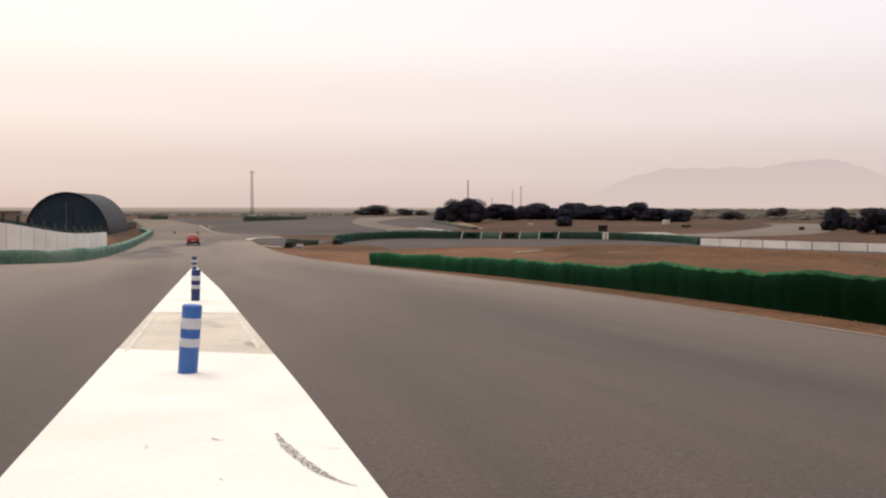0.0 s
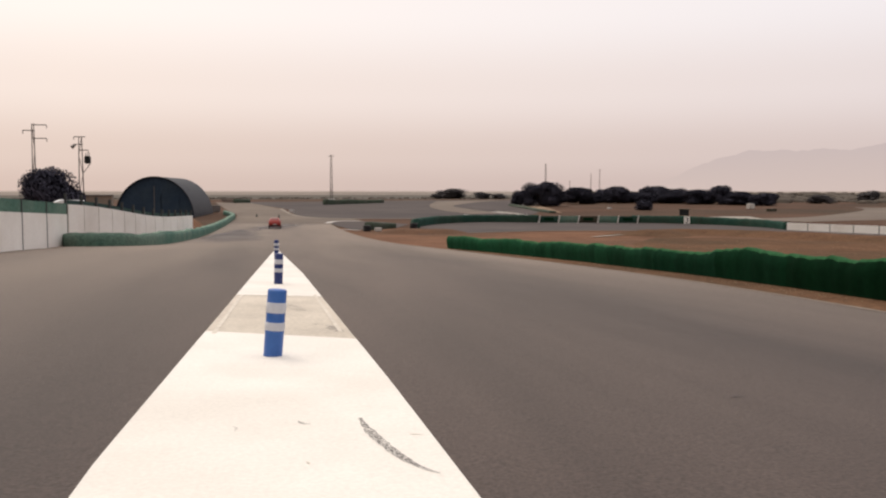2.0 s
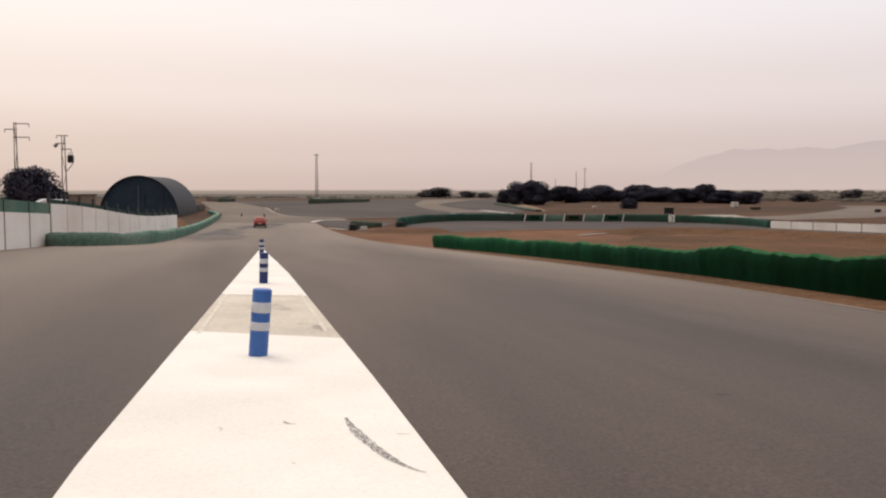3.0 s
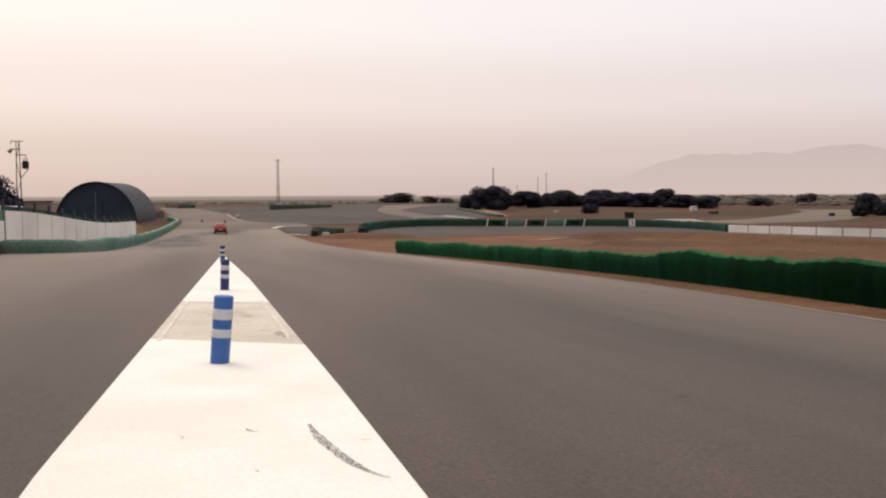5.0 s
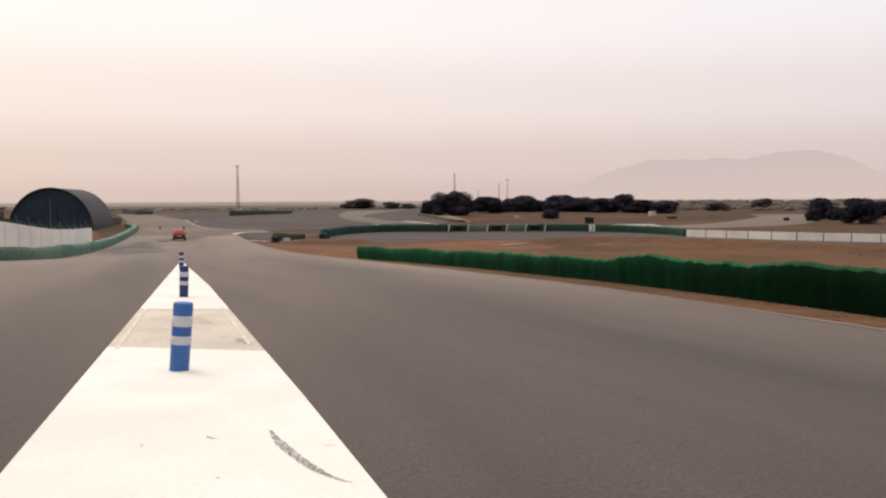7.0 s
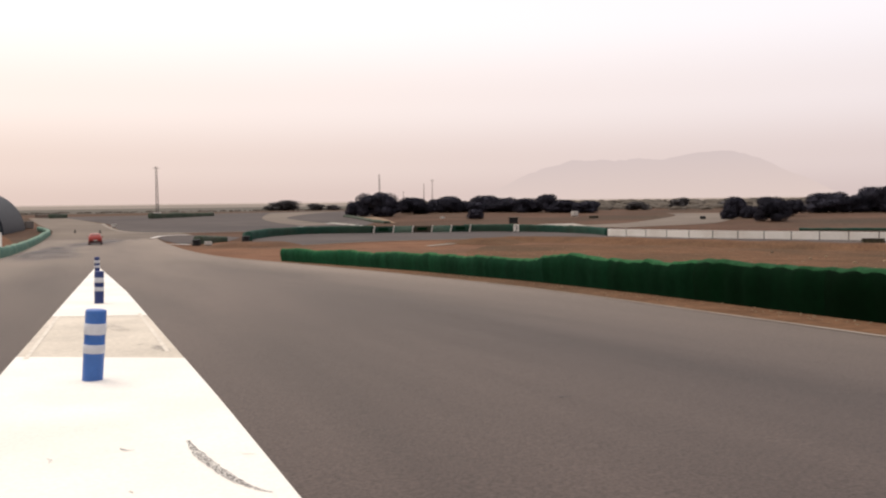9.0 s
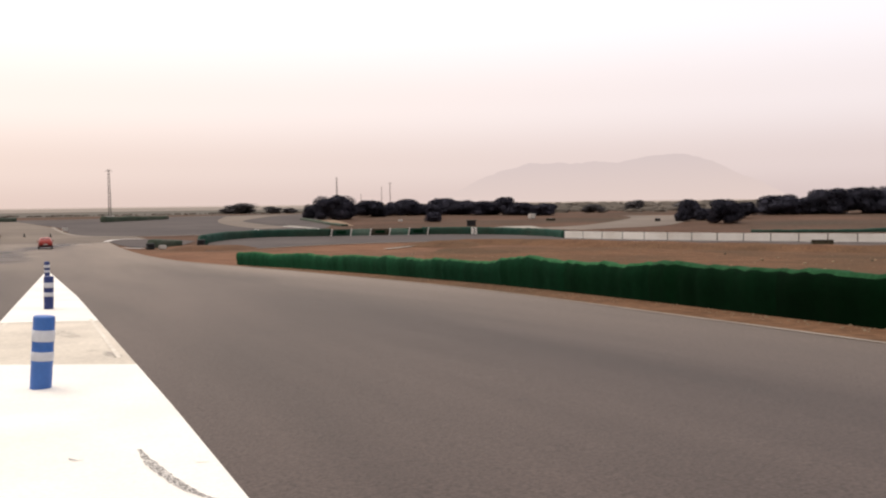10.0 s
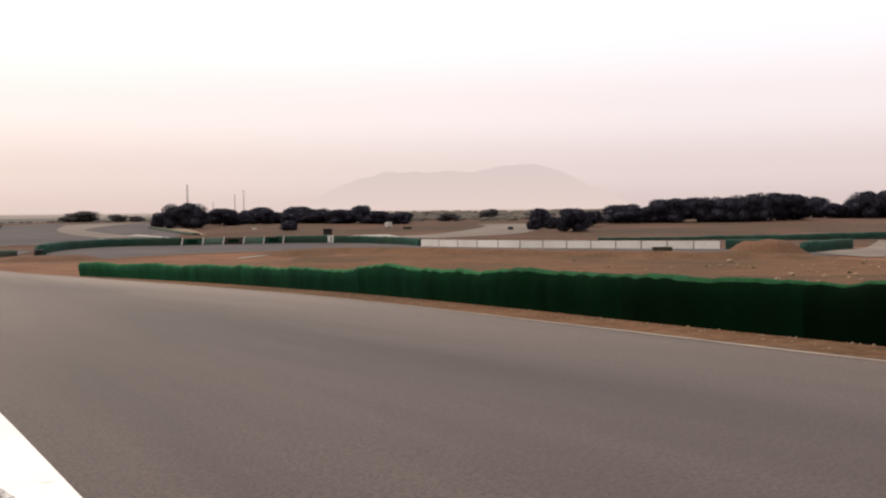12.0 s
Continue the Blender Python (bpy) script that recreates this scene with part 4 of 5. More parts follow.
# ---------------------------------------------------------------- cars
def car(x, y, turn, paint, label):
    ob = thing("car", (x, y, height(x, y) + 0.05), label, "car", turn=turn)
    # stations along the length: y, half width, bottom, belt, roof half width, roof
    st = [(-1.95, 0.70, 0.42, 0.72, 0.66, 0.74), (-1.88, 0.80, 0.28, 0.86, 0.70, 0.90), (-1.70, 0.83, 0.24, 0.90, 0.62, 1.12), (-1.35, 0.84, 0.22, 0.92, 0.58, 1.38),
          (-0.9, 0.84, 0.2, 0.92, 0.58, 1.44), (0.0, 0.84, 0.2, 0.90, 0.58, 1.43), (0.45, 0.84, 0.2, 0.88, 0.58, 1.32), (1.0, 0.83, 0.2, 0.86, 0.62, 0.98),
          (1.25, 0.82, 0.22, 0.82, 0.64, 0.86), (1.7, 0.78, 0.26, 0.72, 0.60, 0.76), (1.9, 0.66, 0.34, 0.60, 0.5, 0.62)]
    verts, faces = [], []
    for yy, w, b, belt, rw, top in st:
        for px, pz in ((-w * 0.92, b), (-w, b + 0.15), (-w, belt), (-rw, top), (-rw * 0.5, top + 0.02), (rw * 0.5, top + 0.02), (rw, top), (w, belt), (w, b + 0.15), (w * 0.92, b)):
            verts.append((px, yy, pz))
    m = 10
    for i in range(len(st) - 1):
        for k in range(m):
            o = i * m
            faces.append((o + k, o + (k + 1) % m, o + m + (k + 1) % m, o + m + k))
    faces += [tuple(reversed(range(m))), tuple(range((len(st) - 1) * m, len(st) * m))]
    body = part("body", (verts, faces), paint, ob)
    part("rear_window", ([(-0.5, -1.79, 0.98), (0.5, -1.79, 0.98), (0.47, -1.44, 1.36), (-0.47, -1.44, 1.36), (-0.5, -1.7, 0.98), (0.5, -1.7, 0.98)],
                         [(0, 1, 2, 3), (0, 4, 5, 1)]), GLASS_DARK, ob, "dark tailgate window")
    part("windscreen", ([(-0.58, 1.03, 1.0), (0.58, 1.03, 1.0), (0.52, 0.5, 1.33), (-0.52, 0.5, 1.33)], [(0, 1, 2, 3)]), GLASS_DARK, ob)
    for s in (-1, 1):
        for y0, y1 in ((-1.25, -0.35), (-0.28, 0.6)):
            part("side_window", ([(s * 0.83, y0, 0.95), (s * 0.83, y1, 0.95), (s * 0.63, y1 - 0.25, 1.31), (s * 0.63, y0 + 0.1, 1.33)], [(0, 1, 2, 3)]), GLASS_DARK, ob)
        bm = bmesh.new()
        box(bm, (0.2, 0.08, 0.26), (s * 0.68, -1.87, 0.62), bevel=0.02)
        part("tail_light", bm, LAMP_RED, ob, "red tail light")
        bm = bmesh.new()
        box(bm, (0.18, 0.1, 0.12), (s * 0.9, 0.65, 0.92), bevel=0.03)
        part("wing_mirror", bm, paint, ob)
        for yy in (-1.2, 1.22):
            bm = bmesh.new()
            rod(bm, (s * 0.66, yy, 0.28), (s * 0.85, yy, 0.28), 0.3, 0.3, 20)
            wheel = part("wheel", bm, BLACK, ob, "black tyre")
            bm = bmesh.new()
            rod(bm, (s * 0.84, yy, 0.28), (s * 0.862, yy, 0.28), 0.19, 0.17, 16)
            part("rim", bm, STEEL, wheel, "grey rim")
    bm = bmesh.new()
    box(bm, (1.6, 0.12, 0.2), (0, -1.93, 0.32), bevel=0.03)
    part("rear_bumper", bm, BLACK, ob, "dark rear bumper")
    bm = bmesh.new()
    box(bm, (0.5, 0.02, 0.11), (0, -1.965, 0.56))
    part("plate", bm, PALE_SHEET, ob, "blank pale plate")
    return ob


car(0.75, 124, 0, RED_CAR, "small red hatchback on the asphalt track")
WHITE_CAR = material("white_car_paint", (0.62, 0.62, 0.62), (0.68, 0.68, 0.68), 2.0, 0.3, 0, 1, 0.03, spec=0.5)


# ---------------------------------------------------------------- marshal's box and marker board
def marker_board(x, y):
    g = height(x, y)
    ob = thing("marker_board", (x, y, g), "white marker board with a black number 3", "sign", turn=-25)
    bm = bmesh.new()
    box(bm, (0.95, 0.05, 1.15), (0, 0, 0.1), bevel=0.02)
    part("board", bm, WALL_WHITE, ob, "white board")
    txt = bpy.data.curves.new("number", "FONT")
    txt.body, txt.size, txt.align_x, txt.extrude = "3", 1.25, "CENTER", 0.01
    num = new("number", txt)
    txt.materials.append(BLACK)
    num.parent = ob
    num.matrix_basis = pose(0, -0.04, 0.24, 90, 0, 0)
    num["label"] = "black number 3"
    for s in (-0.35, 0.35):
        bm = bmesh.new()
        box(bm, (0.06, 0.06, 1.2), (s, 0.06, -0.05))
        part("leg", bm, STEEL, ob)


marker_board(66.6, 130.8)


def marshal_box(x, y):
    g = height(x, y)
    ob = thing("marshal_box", (x, y, g), "dark box on legs behind the tyre barrier", "cabin", turn=-25)
    bm = bmesh.new()
    box(bm, (1.5, 1.2, 0.95), (0, 0, 1.3), bevel=0.03)
    part("body", bm, BLACK, ob)
    bm = bmesh.new()
    box(bm, (2.0, 1.5, 0.1), (0.1, 0, 2.26), bevel=0.02)
    part("roof", bm, WOOD_DARK, ob, "overhanging dark roof")
    for sx in (-0.65, 0.65):
        for sy in (-0.5, 0.5):
            bm = bmesh.new()
            box(bm, (0.1, 0.1, 1.4), (sx, sy, -0.08))
            part("leg", bm, WOOD_DARK, ob)


marshal_box(68.3, 135.2)


def crate(x, y):
    ob = thing("crate", (x, y, height(x, y)), "weathered dark olive wooden crate on dirt", "crate", turn=-38)
    for k in range(4):
        bm = bmesh.new()
        box(bm, (2.2, 0.06, 0.19), (0, -0.5, 0.02 + 0.2 * k), bevel=0.01)
        part("plank", bm, WOOD_DARK, ob)
    bm = bmesh.new()
    box(bm, (2.16, 0.9, 0.76), (0, 0, 0), bevel=0.02)
    part("box", bm, WOOD_DARK, ob)
    bm = bmesh.new()
    box(bm, (1.0, 0.3, 0.12), (0.9, -0.75, 0.0), Matrix.Rotation(0.3, 4, "Z"), bevel=0.01)
    part("loose_board", bm, WOOD_DARK, ob)


crate(78.9, 69.8)


def shed(x, y, label):
    ob = thing("shed", (x, y, height(x, y)), label, "shed", turn=6)
    bm = bmesh.new()
    box(bm, (2.7, 2.4, 4.45), (0, 0, -0.1))
    part("wall", bm, KERB, ob)
    bm = bmesh.new()
    box(bm, (2.9, 2.7, 0.15), (0, 0, 4.35), bevel=0.03)
    part("roof", bm, STEEL, ob, "grey flat roof")
    bm = bmesh.new()
    box(bm, (0.9, 0.06, 2.0), (0.5, -1.22, 0.0))
    part("door", bm, POST_DARK, ob)


shed(-18.6, 103.4, "small dull grey-brown shed behind the wall")


# white van whose roof shows above the wall
def van(x, y, turn):
    ob = thing("van", (x, y, height(x, y)), "white parked van behind the netted wall", "van", turn=turn)
    verts, faces = [], []
    side = [(-1.6, 0.35), (-1.65, 1.9), (-1.5, 2.35), (-1.0, 2.5), (1.0, 2.45), (1.7, 2.0), (2.0, 1.35), (2.55, 1.1), (2.65, 0.35)]
    for s, k in ((-0.95, 1), (-0.85, 1.0), (0.85, 1.0), (0.95, 1)):
        for yy, z in side:
            verts.append((yy, s if z < 1.5 else s * 0.9, 1.47 * z + (0.06 if abs(s) < 0.9 and z > 2 else 0)))
    m = len(side)
    for i in range(3):
        for k in range(m):
            o = i * m
            faces.append((o + k, o + (k + 1) % m, o + m + (k + 1) % m, o + m + k))
    faces += [tuple(reversed(range(m))), tuple(range(3 * m, 4 * m))]
    part("body", (verts, faces), WHITE_CAR, ob)
    part("windscreen", ([(1.12, -0.75, 3.53), (1.12, 0.75, 3.53), (2.02, 0.8, 2.07), (2.02, -0.8, 2.07)], [(0, 1, 2, 3)]), GLASS_DARK, ob)
    for yy in (-1.0, 1.7):
        for s in (-0.95, 0.95):
            bm = bmesh.new()
            rod(bm, (yy, s - 0.1, 0.33), (yy, s + 0.02, 0.33), 0.34, 0.34, 16)
            part("wheel", bm, BLACK, ob, "black tyre")


van(-18.4, 88.1, 20)


# ---------------------------------------------------------------- infield: dirt bank, stones, bits
def bank(cx, cy, rx, ry, tall, turn, seed, label):
    verts, faces, n = [], [], 26
    c, s = math.cos(turn), math.sin(turn)
    for i in range(n + 1):
        for k in range(n + 1):
            u, v = -1 + 2 * i / n, -1 + 2 * k / n
            r = math.hypot(u, v)
            h = tall * (1 - smooth_step(0.42, 1.0, r)) * (1 + 0.25 * noise.noise((u * 2.2, v * 2.2, seed))) - 0.06
            h += 0.05 * noise.noise((u * 8, v * 8, seed)) * (1 - r)
            x, y = cx + u * rx * c - v * ry * s, cy + u * rx * s + v * ry * c
            verts.append((x, y, height(x, y) + h))
    for i in range(n):
        for k in range(n):
            o = i * (n + 1) + k
            faces.append((o, o + n + 1, o + n + 2, o + 1))
    tagged(part("dirt_bank", (verts, faces), DIRT, smooth=True), label, "dirt bank", kind="structure")


bank(85.6, 60.5, 5.2, 4.6, 1.55, -0.95, 3.0, "heaped bank of brown dirt beside the wall end")
bank(-13, 128, 4.5, 26, 1.3, 0.03, 9.0, "reddish dirt bank before the hangar")
bank(19, 108, 7, 5, 0.55, 0.2, 12.0, "reddish dirt nose of the infield")


def berm(points, wide, tall, seed, label, n=90, m=12):
    """A long low bank of dirt thrown up along a line, with a worn crest."""
    c = curve_through(points, n)
    verts, faces = [], []
    for i in range(n + 1):
        d = (c[min(i + 1, n)] - c[max(i - 1, 0)]).normalized()
        s = Vector((d.y, -d.x, 0))
        end = smooth_step(0, 0.07, i / n) * (1 - smooth_step(0.93, 1, i / n))
        for k in range(m + 1):
            u = -1 + 2 * k / m
            q = c[i] + s * u * wide
            h = tall * end * (1 - smooth_step(0.1, 1.0, abs(u))) * (1 + 0.3 * noise.noise((i * 0.16, u, seed))) + 0.07 * noise.noise((q.x * 0.9, q.y * 0.9, seed)) * (1 - u * u) - 0.05 * abs(u) ** 6 + 0.03
            verts.append((q.x, q.y, height(q.x, q.y) + h))
    for i in range(n):
        for k in range(m):
            o = i * (m + 1) + k
            faces.append((o, o + 1, o + m + 2, o + m + 1))
    tagged(part("dirt_bank", (verts, faces), DIRT_BROWN, smooth=True), label, "dirt bank", kind="structure")


berm([(43.2, 96.6), (46.8, 100.6), (52, 102.6), (58, 98), (63.5, 87), (68, 76), (72, 68), (77, 60), (82, 50)], 5.5, 0.55, 8.0, "long low bank of brown dirt along the second track")
tagged(part("infield", sheet([(17.5, 2), (17.8, 14), (19.5, 26), (23, 44), (27, 60), (35, 80)], [(84, 20), (84, 36), (80, 50), (73, 66), (62, 84), (44, 94)], 46, 24, 0.02), DIRT_BROWN, smooth=True),
       "stony brown dirt infield between barrier and second track", "ground", kind="structure")
tagged(part("verge", sheet([(x + 0.1, y) for x, y in ROAD_RIGHT[1:7]], [(11.9, -2), (13.6, 12), (14.7, 20), (15.5, 30), (15.3, 42), (13.6, 57.6)], 90, 5, 0.022), DIRT_BROWN, smooth=True),
       "strip of stony brown dirt beside the asphalt", "ground", kind="structure")


def stone(x, y, size, dark, seed):
    rng = random.Random(seed)
    bm = bmesh.new()
    bmesh.ops.create_icosphere(bm, subdivisions=2, radius=size / 2)
    for v in bm.verts:
        k = 1 + 0.35 * noise.noise(v.co * (3 / size) + Vector((seed, 0, 0)))
        v.co = Vector((v.co.x * k * 1.2, v.co.y * k, v.co.z * k * 0.75))
    ob = part("stone", bm, WOOD_DARK if dark else STONE)
    ob.matrix_world = pose(x, y, height(x, y) + size * 0.22, 0, 0, rng.uniform(0, 360))
    tagged(ob, "dark clod of earth on the infield" if dark else "pale rough stone lying on brown dirt", "stone", "stones on the infield")


STONES = [(75.2, 61.9, 0.75, 1), (69.3, 52.9, 0.7, 0), (51.6, 34.5, 0.5, 0), (49.7, 30.9, 0.45, 0), (44.0, 30.3, 0.4, 0), (65.0, 74.5, 0.45, 0), (54.0, 53.8, 0.35, 0),
          (60.7, 39.0, 0.35, 0), (54.8, 31.9, 0.42, 0), (50.0, 29.5, 0.32, 0), (51.5, 47.1, 0.36, 0), (63.6, 47.8, 0.34, 0), (71.5, 40.4, 0.3, 0), (67.5, 44.1, 0.32, 0),
          (59.7, 64.2, 0.3, 1), (56.3, 48.7, 0.3, 0), (61.9, 49.4, 0.26, 0), (69.7, 42.1, 0.3, 0), (79.5, 55, 0.6, 1), (47, 27, 0.3, 0), (57, 36, 0.3, 0), (48.5, 36, 0.28, 0),
          (42, 26.5, 0.3, 0), (45.5, 40, 0.25, 0), (58, 56, 0.3, 0), (38, 30, 0.25, 0)]
SCATTER = random.Random(21)
STONES += [(SCATTER.uniform(58, 80), SCATTER.uniform(33, 50), SCATTER.uniform(0.16, 0.4), i % 5 == 0) for i in range(22)]
for i, (x, y, s, dark) in enumerate(STONES):
    stone(x, y, s * 0.8, dark, i + 1)
VERGE = random.Random(8)
gv, gf = [], []
for i in range(1500):      # gravel along the verge before the barrier and over the infield
    if i < 1100:
        y = VERGE.uniform(2, 60)
        x = np.interp(y, [q[1] for q in HEDGE_FRONT], [q[0] for q in HEDGE_FRONT]) - abs(VERGE.gauss(0.25, 0.5)) - 0.1
        s = VERGE.uniform(0.012, 0.055)
    else:
        x, y = VERGE.uniform(20, 75), VERGE.uniform(15, 85)
        s = VERGE.uniform(0.04, 0.12)
    o, g = len(gv), height(x, y) + s * 0.3
    gv += [(x - s, y, g), (x, y - s * 0.8, g - s * 0.2), (x + s * 0.9, y, g), (x, y + s, g), (x, y, g + s * 0.7), (x, y, g - s)]
    gf += [tuple(o + k for k in f) for f in ((0, 1, 4), (1, 2, 4), (2, 3, 4), (3, 0, 4), (1, 0, 5), (2, 1, 5), (3, 2, 5), (0, 3, 5))]
tagged(part("gravel", (gv, gf), STONE), "loose pale gravel on brown dirt", "gravel", kind="stuff")


def block(name, x, y, size, mat, label, category):
    bm = bmesh.new()
    box(bm, size, (0, 0, 0), bevel=min(size) * 0.15)
    ob = part(name, bm, mat)
    ob.matrix_world = pose(x, y, height(x, y) + 0.02, 0, 0, 20)
    return tagged(ob, label, category)


block("utility_box", -11.9, 205, (1.9, 1.4, 1.6), STEEL, "grey metal box beside the hangar", "box")
block("plastic_block", 5.1, 202.7, (1.0, 0.6, 0.7), PALE_SHEET, "white plastic block lying on the apron", "block")
for x, y in ((-2.4, 176.2), (1.9, 171.8)):
    ob = thing("rubber_cone", (x, y, height(x, y) + 0.05), "small dark marker cone on the track", "cone", "cones on the track")
    part("cone", ring_body([(0.22, 0.0), (0.22, 0.06), (0.16, 0.08), (0.05, 0.62), (0.03, 0.66)], 14), BLACK, ob)
    bm = bmesh.new()
    box(bm, (0.6, 0.6, 0.05), (0, 0, 0), bevel=0.01)
    part("foot", bm, BLACK, ob)


def tyre_stack(x, y, count):
    ob = thing("tyre_stack", (x, y, height(x, y)), "stack of old black tyres at the track edge", "tyre stack")
    for k in range(count):
        verts, faces = [], []
        for i in range(20):
            a = 2 * math.pi * i / 20
            for j in range(8):
                b = 2 * math.pi * j / 8
                r = 0.42 + 0.14 * math.cos(b)
                verts.append((r * math.cos(a) + 0.05 * (k % 2), r * math.sin(a), 0.13 + 0.26 * k + 0.13 * math.sin(b)))
        for i in range(20):
            for j in range(8):
                faces.append((i * 8 + j, ((i + 1) % 20) * 8 + j, ((i + 1) % 20) * 8 + (j + 1) % 8, i * 8 + (j + 1) % 8))
        part("tyre", (verts, faces), BLACK, ob, smooth=True)


block("concrete_block", 13.9, 112.6, (0.9, 0.5, 0.5), PALE_SHEET, "white concrete block beside old tyres", "block")
tyre_stack(12.5, 113.0, 3)
tyre_stack(19.0, 115.2, 4)

# far surfaces: pale loop, slab, painted kerbs
def surface(name, left, right, mat, label, lift=0.05, n=30, m=6):
    tagged(part(name, sheet(left, right, n, m, lift), mat, smooth=True), label, "road", kind="structure")


# first sheet: shade inside the junction laid on as darker asphalt
surface("road", [(9.9, 143), (11.8, 151), (17.8, 150), (22, 138)], [(10.2, 130), (11.5, 118), (14, 121), (18, 124)], ASPHALT_DARK, "asphalt pocket inside the junction, darkened as shade", 0.06)
surface("road", [(86, 150), (97, 151), (110, 158), (140, 185), (152, 205)], [(90, 134), (100, 137), (118, 142.5), (150, 172), (168, 190)], ASPHALT_PALE, "pale dusty service road beyond the bend")
surface("road", [(43.5, 186), (42, 210), (46, 250), (62, 320)], [(51, 190), (50.5, 222), (56, 258), (96, 347)], ASPHALT_PALE, "pale dusty sweep of the far track", 0.055)
surface("road", [(51.5, 216), (57.5, 256), (78, 303)], [(55, 204), (66, 226), (82, 280)], ASPHALT_DARK, "dark inner loop of the far track", 0.075)
surface("ground", [(70.6, 247), (66.8, 214), (65, 200), (64.6, 189)], [(77, 243), (71.5, 214), (68, 200), (65.2, 188)], SAND, "pale sandy island inside the far loop", 0.06)
surface("pavement", [(53.6, 204), (54.6, 182)], [(51.8, 195), (52.2, 182)], ASPHALT_CONCRETE, "pale slab beside the far loop", 0.1)
surface("road", [(91, 58), (98, 59.6), (106, 60.6), (130, 72)], [(86.5, 49.5), (89, 47.5), (92.5, 50.4), (120, 60)], ASPHALT_PALE, "pale grey end of the second track", 0.07)
surface("pavement", [(80.5, 152), (87, 159), (94, 158)], [(79.5, 141), (84, 137), (90, 147)], ASPHALT_CONCRETE, "pale concrete slab behind the tyre barrier", 0.09)
for line in ([(41.2, 182), (41.8, 174)], [(50.8, 196), (53.5, 176)], [(9.2, 144), (11.6, 152), (15.5, 152.5)], [(9.8, 119), (11.8, 115)]):
    tagged(part("kerb", strip_along(line, 14, 0.8, 0.08), PALE_SHEET), "pale painted kerb at the bend", "kerb", kind="structure")
tagged(part("kerb", strip_along([(3, 229), (6, 178), (15.3, 164.6), (28, 163)], 40, 0.9, 0.08), KERB), "pale edge between track and apron", "kerb", kind="structure")

# ---------------------------------------------------------------- far hill in the haze
def hill():
    rng = np.random.default_rng(4)
    ridge = [(24.5, 0.0), (26.4, 1.05), (28.4, 1.9), (30.6, 2.42), (33.0, 2.48), (34.8, 2.48), (36.1, 2.4), (37.4, 2.62), (38.4, 2.82), (39.8, 2.92), (40.8, 2.82), (42.0, 2.4), (43.4, 1.8), (45.1, 0.95), (47, 0.0)]
    az = np.linspace(24.5, 47, 150)
    el = np.interp(az, [r[0] for r in ridge], [r[1] for r in ridge])
    el = np.convolve(np.pad(el, 4, mode="edge"), np.ones(9) / 9, mode="valid")
    verts, faces = [], []
    rows = 12
    for i, (a, e) in enumerate(zip(az, el)):
        e = max(e + 0.14 * noise.noise((a * 0.7, 0, 0)) + 0.07 * noise.noise((a * 2.6, 1, 0)), 0.0)
        for k in range(rows + 1):
            s = k / rows
            d = 3900 + 500 * s + 60 * noise.noise((a * 0.8, s * 3, 2))
            top = 4400 * math.tan(math.radians(e))
            z = -6 + (top + 6) * s ** 0.9
            verts.append((d * math.sin(math.radians(a)), d * math.cos(math.radians(a)), z))
    for i in range(len(az) - 1):
        for k in range(rows):
            o = i * (rows + 1) + k
            faces.append((o, o + rows + 1, o + rows + 2, o + 1))
    # hill emits flat tones: haze and distance light painted as a glow
    m = bpy.data.materials.new("hazy_hill_glow")
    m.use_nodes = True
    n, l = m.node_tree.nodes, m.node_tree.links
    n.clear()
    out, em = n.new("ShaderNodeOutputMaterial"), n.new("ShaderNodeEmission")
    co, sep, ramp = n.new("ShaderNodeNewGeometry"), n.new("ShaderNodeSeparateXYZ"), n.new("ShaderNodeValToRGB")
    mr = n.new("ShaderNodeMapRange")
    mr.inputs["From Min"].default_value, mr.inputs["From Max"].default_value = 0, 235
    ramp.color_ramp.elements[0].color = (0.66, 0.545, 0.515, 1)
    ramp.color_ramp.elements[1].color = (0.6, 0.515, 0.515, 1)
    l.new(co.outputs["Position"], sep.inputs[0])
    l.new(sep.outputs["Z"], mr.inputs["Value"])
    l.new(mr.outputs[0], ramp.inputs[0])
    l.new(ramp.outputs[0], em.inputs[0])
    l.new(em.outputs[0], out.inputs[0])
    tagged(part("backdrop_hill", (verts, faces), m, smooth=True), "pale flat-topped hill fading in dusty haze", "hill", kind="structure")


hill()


# junction strips: rubber smears with a bluish sheen painted in; then the lane bands
SMEAR_SHEEN = rubber_or_sheen(0.3, 0.34, 0.66, 0.62, 0.06, 1.1, soft=True)
LANE_FILM = rubber_or_sheen(0.5, 0.2, 0.75, 0.2, 0.03, 0.95, 0.06, soft=True)
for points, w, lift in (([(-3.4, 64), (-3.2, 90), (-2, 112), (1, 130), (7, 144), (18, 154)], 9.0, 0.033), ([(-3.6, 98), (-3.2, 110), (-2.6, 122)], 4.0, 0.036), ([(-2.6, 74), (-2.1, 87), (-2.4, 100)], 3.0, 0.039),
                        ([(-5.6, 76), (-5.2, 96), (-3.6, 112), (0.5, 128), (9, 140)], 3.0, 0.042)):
    soft_strip("tyre_mark", points, 60, w, lift, SMEAR_SHEEN, "bluish grey rubber smears and painted sheen across the junction")
# lane bands: wheel-track tone, also darkening the view's lower right
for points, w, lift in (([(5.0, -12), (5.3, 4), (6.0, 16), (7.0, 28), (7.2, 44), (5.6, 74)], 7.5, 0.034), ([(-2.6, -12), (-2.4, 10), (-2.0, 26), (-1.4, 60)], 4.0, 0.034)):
    soft_strip("tyre_mark", points, 70, w, lift, LANE_FILM, "dull darker band along the lane")

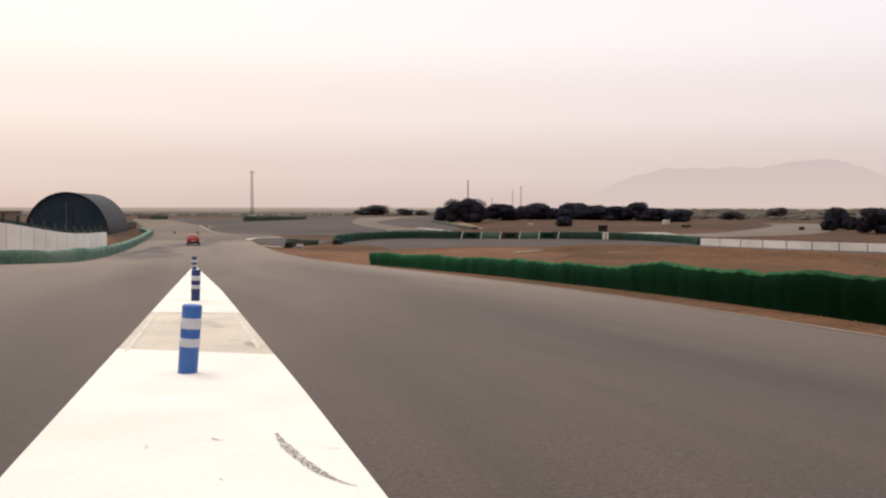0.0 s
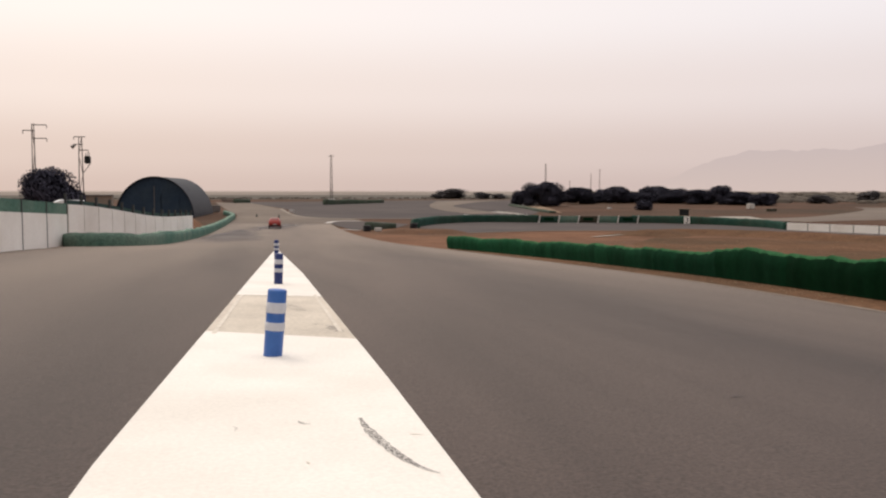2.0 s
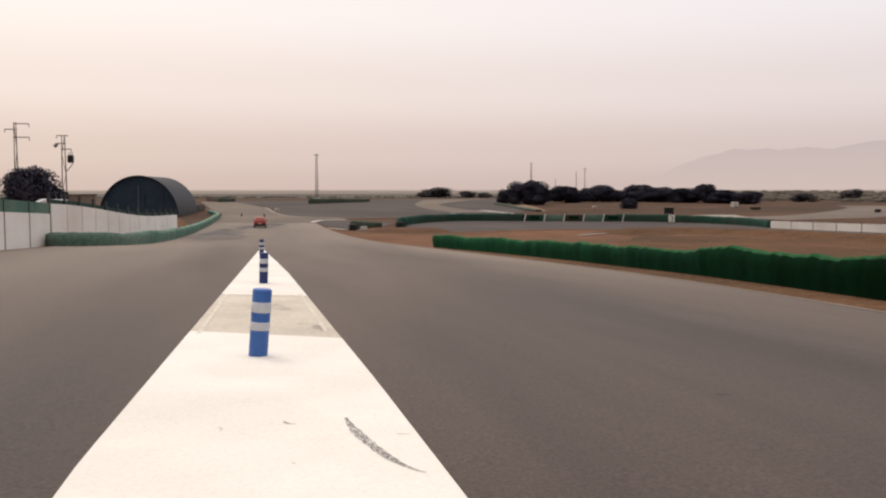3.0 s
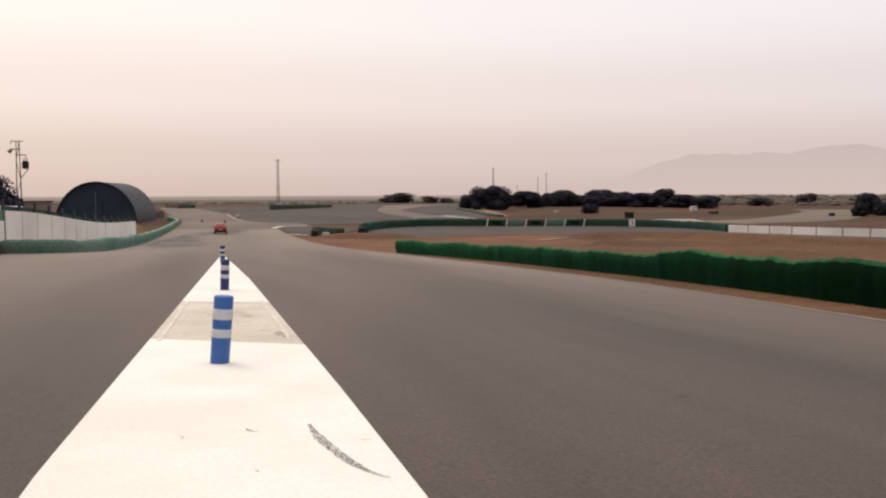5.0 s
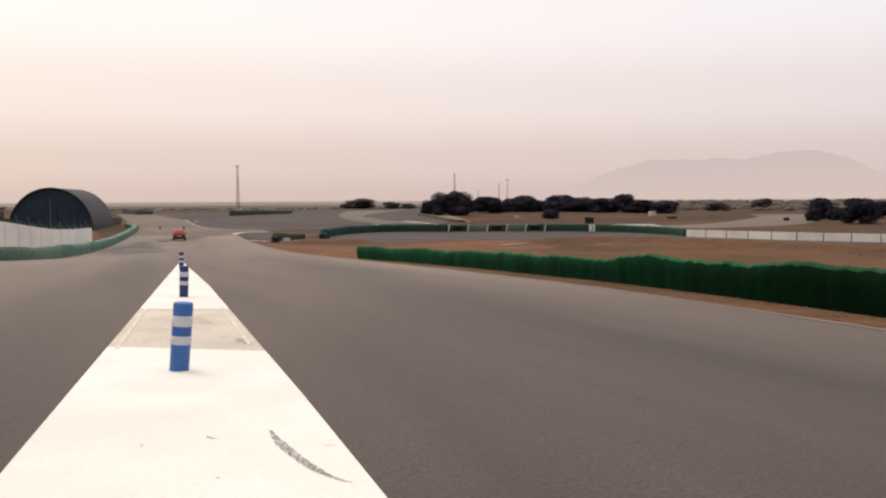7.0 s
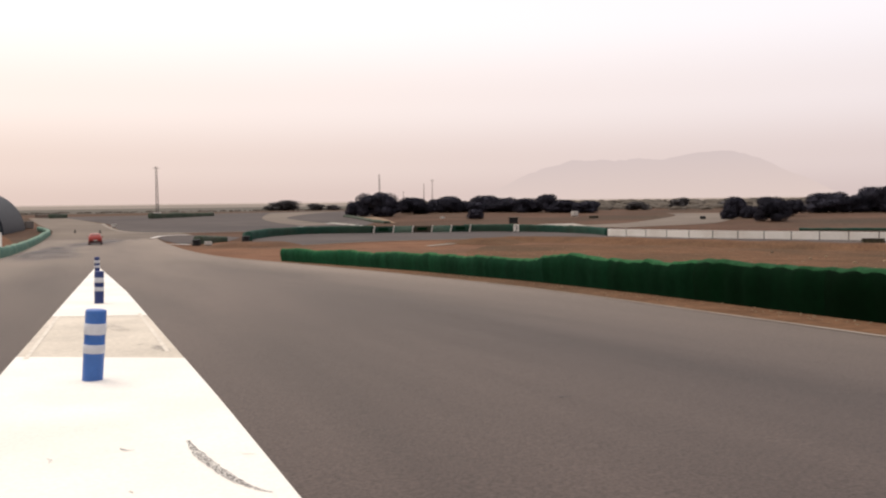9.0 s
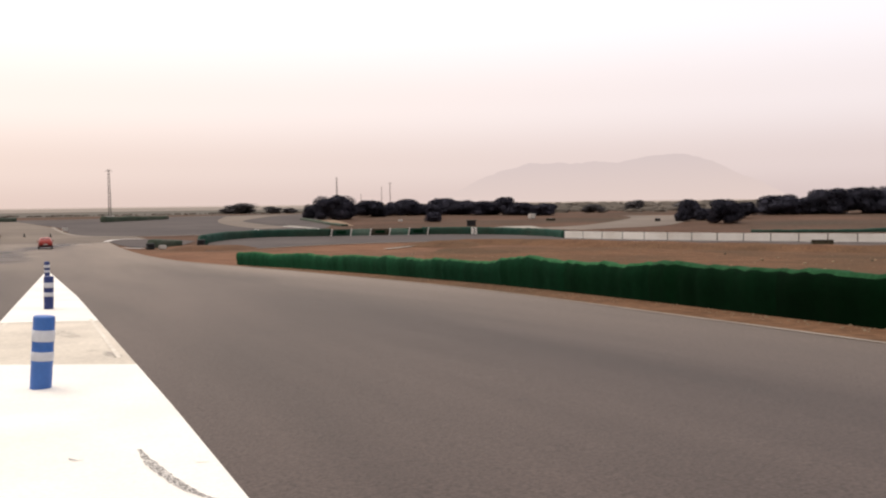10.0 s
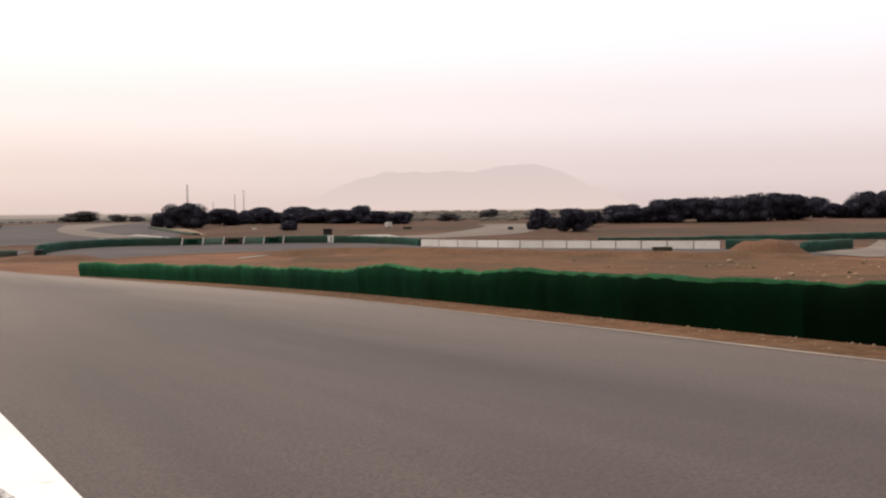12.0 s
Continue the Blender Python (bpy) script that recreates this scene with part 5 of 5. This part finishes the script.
# paint left along both sides of the bare stretch of the median
for side in (0.07, 0.93):
    pts = [(a + (b - a) * side, y) for y in (11.7, 14, 16, 18) for a, b in (median_edges(y),)]
    tagged(part("paint_line", strip_along(pts, 20, 0.06, 0.047), FAINT_PAINT), "worn line of white paint along bare concrete", "paint", kind="structure")

# small things far off
for i in range(7):
    x, y = -15.6 + 0.75 * i, 309 - 2.8 * i
    bm = bmesh.new()
    box(bm, (0.35, 0.35, 1.1), (0, 0, -0.05), bevel=0.04)
    ob = part("marker_post", bm, POST_DARK)
    ob.matrix_world = pose(x, y, height(x, y))
    tagged(ob, "short dark marker post at the top of the track", "post", "far marker posts")


# bits beside the far track
for x, y, size, mat, name, label, category in (
        (137.0, 149.8, (0.5, 0.3, 1.3), PALE_SHEET, "marker_slab", "white upright slab beside a holm oak", "slab"),
        (120.0, 201.5, (1.9, 1.4, 1.4), PALE_SHEET, "trailer_box", "small pale trailer box under the oaks", "trailer"),
        # plain dark block added in place of a small cart
        (116.0, 185.6, (2.4, 1.2, 0.6), WOOD_DARK, "timber_pile", "low dark block in place of a cart on dry earth", "timber"),
        (85.7, 210.6, (1.2, 0.6, 0.5), PALE_SHEET, "plastic_block", "white plastic block lying on dry earth", "block"),
        (129.4, 160.9, (1.3, 0.8, 0.7), BLACK, "rubber_block", "black rubber block on the service road", "block")):
    block(name, x, y, size, mat, label, category)

tagged(part("dust_strip", strip_along([(36.4, 94.2), (38.2, 96), (40.4, 97.9), (43.0, 99.9)], 20, 0.8, 0.1), ASPHALT_CONCRETE), "pale crescent of gravel at the tip of the bank", "road edge", kind="structure")
for line, w in (([(24, 106.6), (34.5, 111.6), (43, 112.2), (52, 111)], 1.1), ([(62, 106), (68, 96), (75, 82), (80, 72)], 0.9)):
    tagged(part("dust_strip", strip_along(line, 30, w, 0.05), ASPHALT_PALE), "pale dusty margin of the second track", "road edge", kind="structure")
tagged(part("road_edge", strip_along([(-14, 311), (13.5, 310), (35, 321), (50, 334), (70, 347), (90, 349)], 50, 3.0, 0.07), ASPHALT_PALE), "pale dusty far edge of the apron", "road edge", kind="structure")
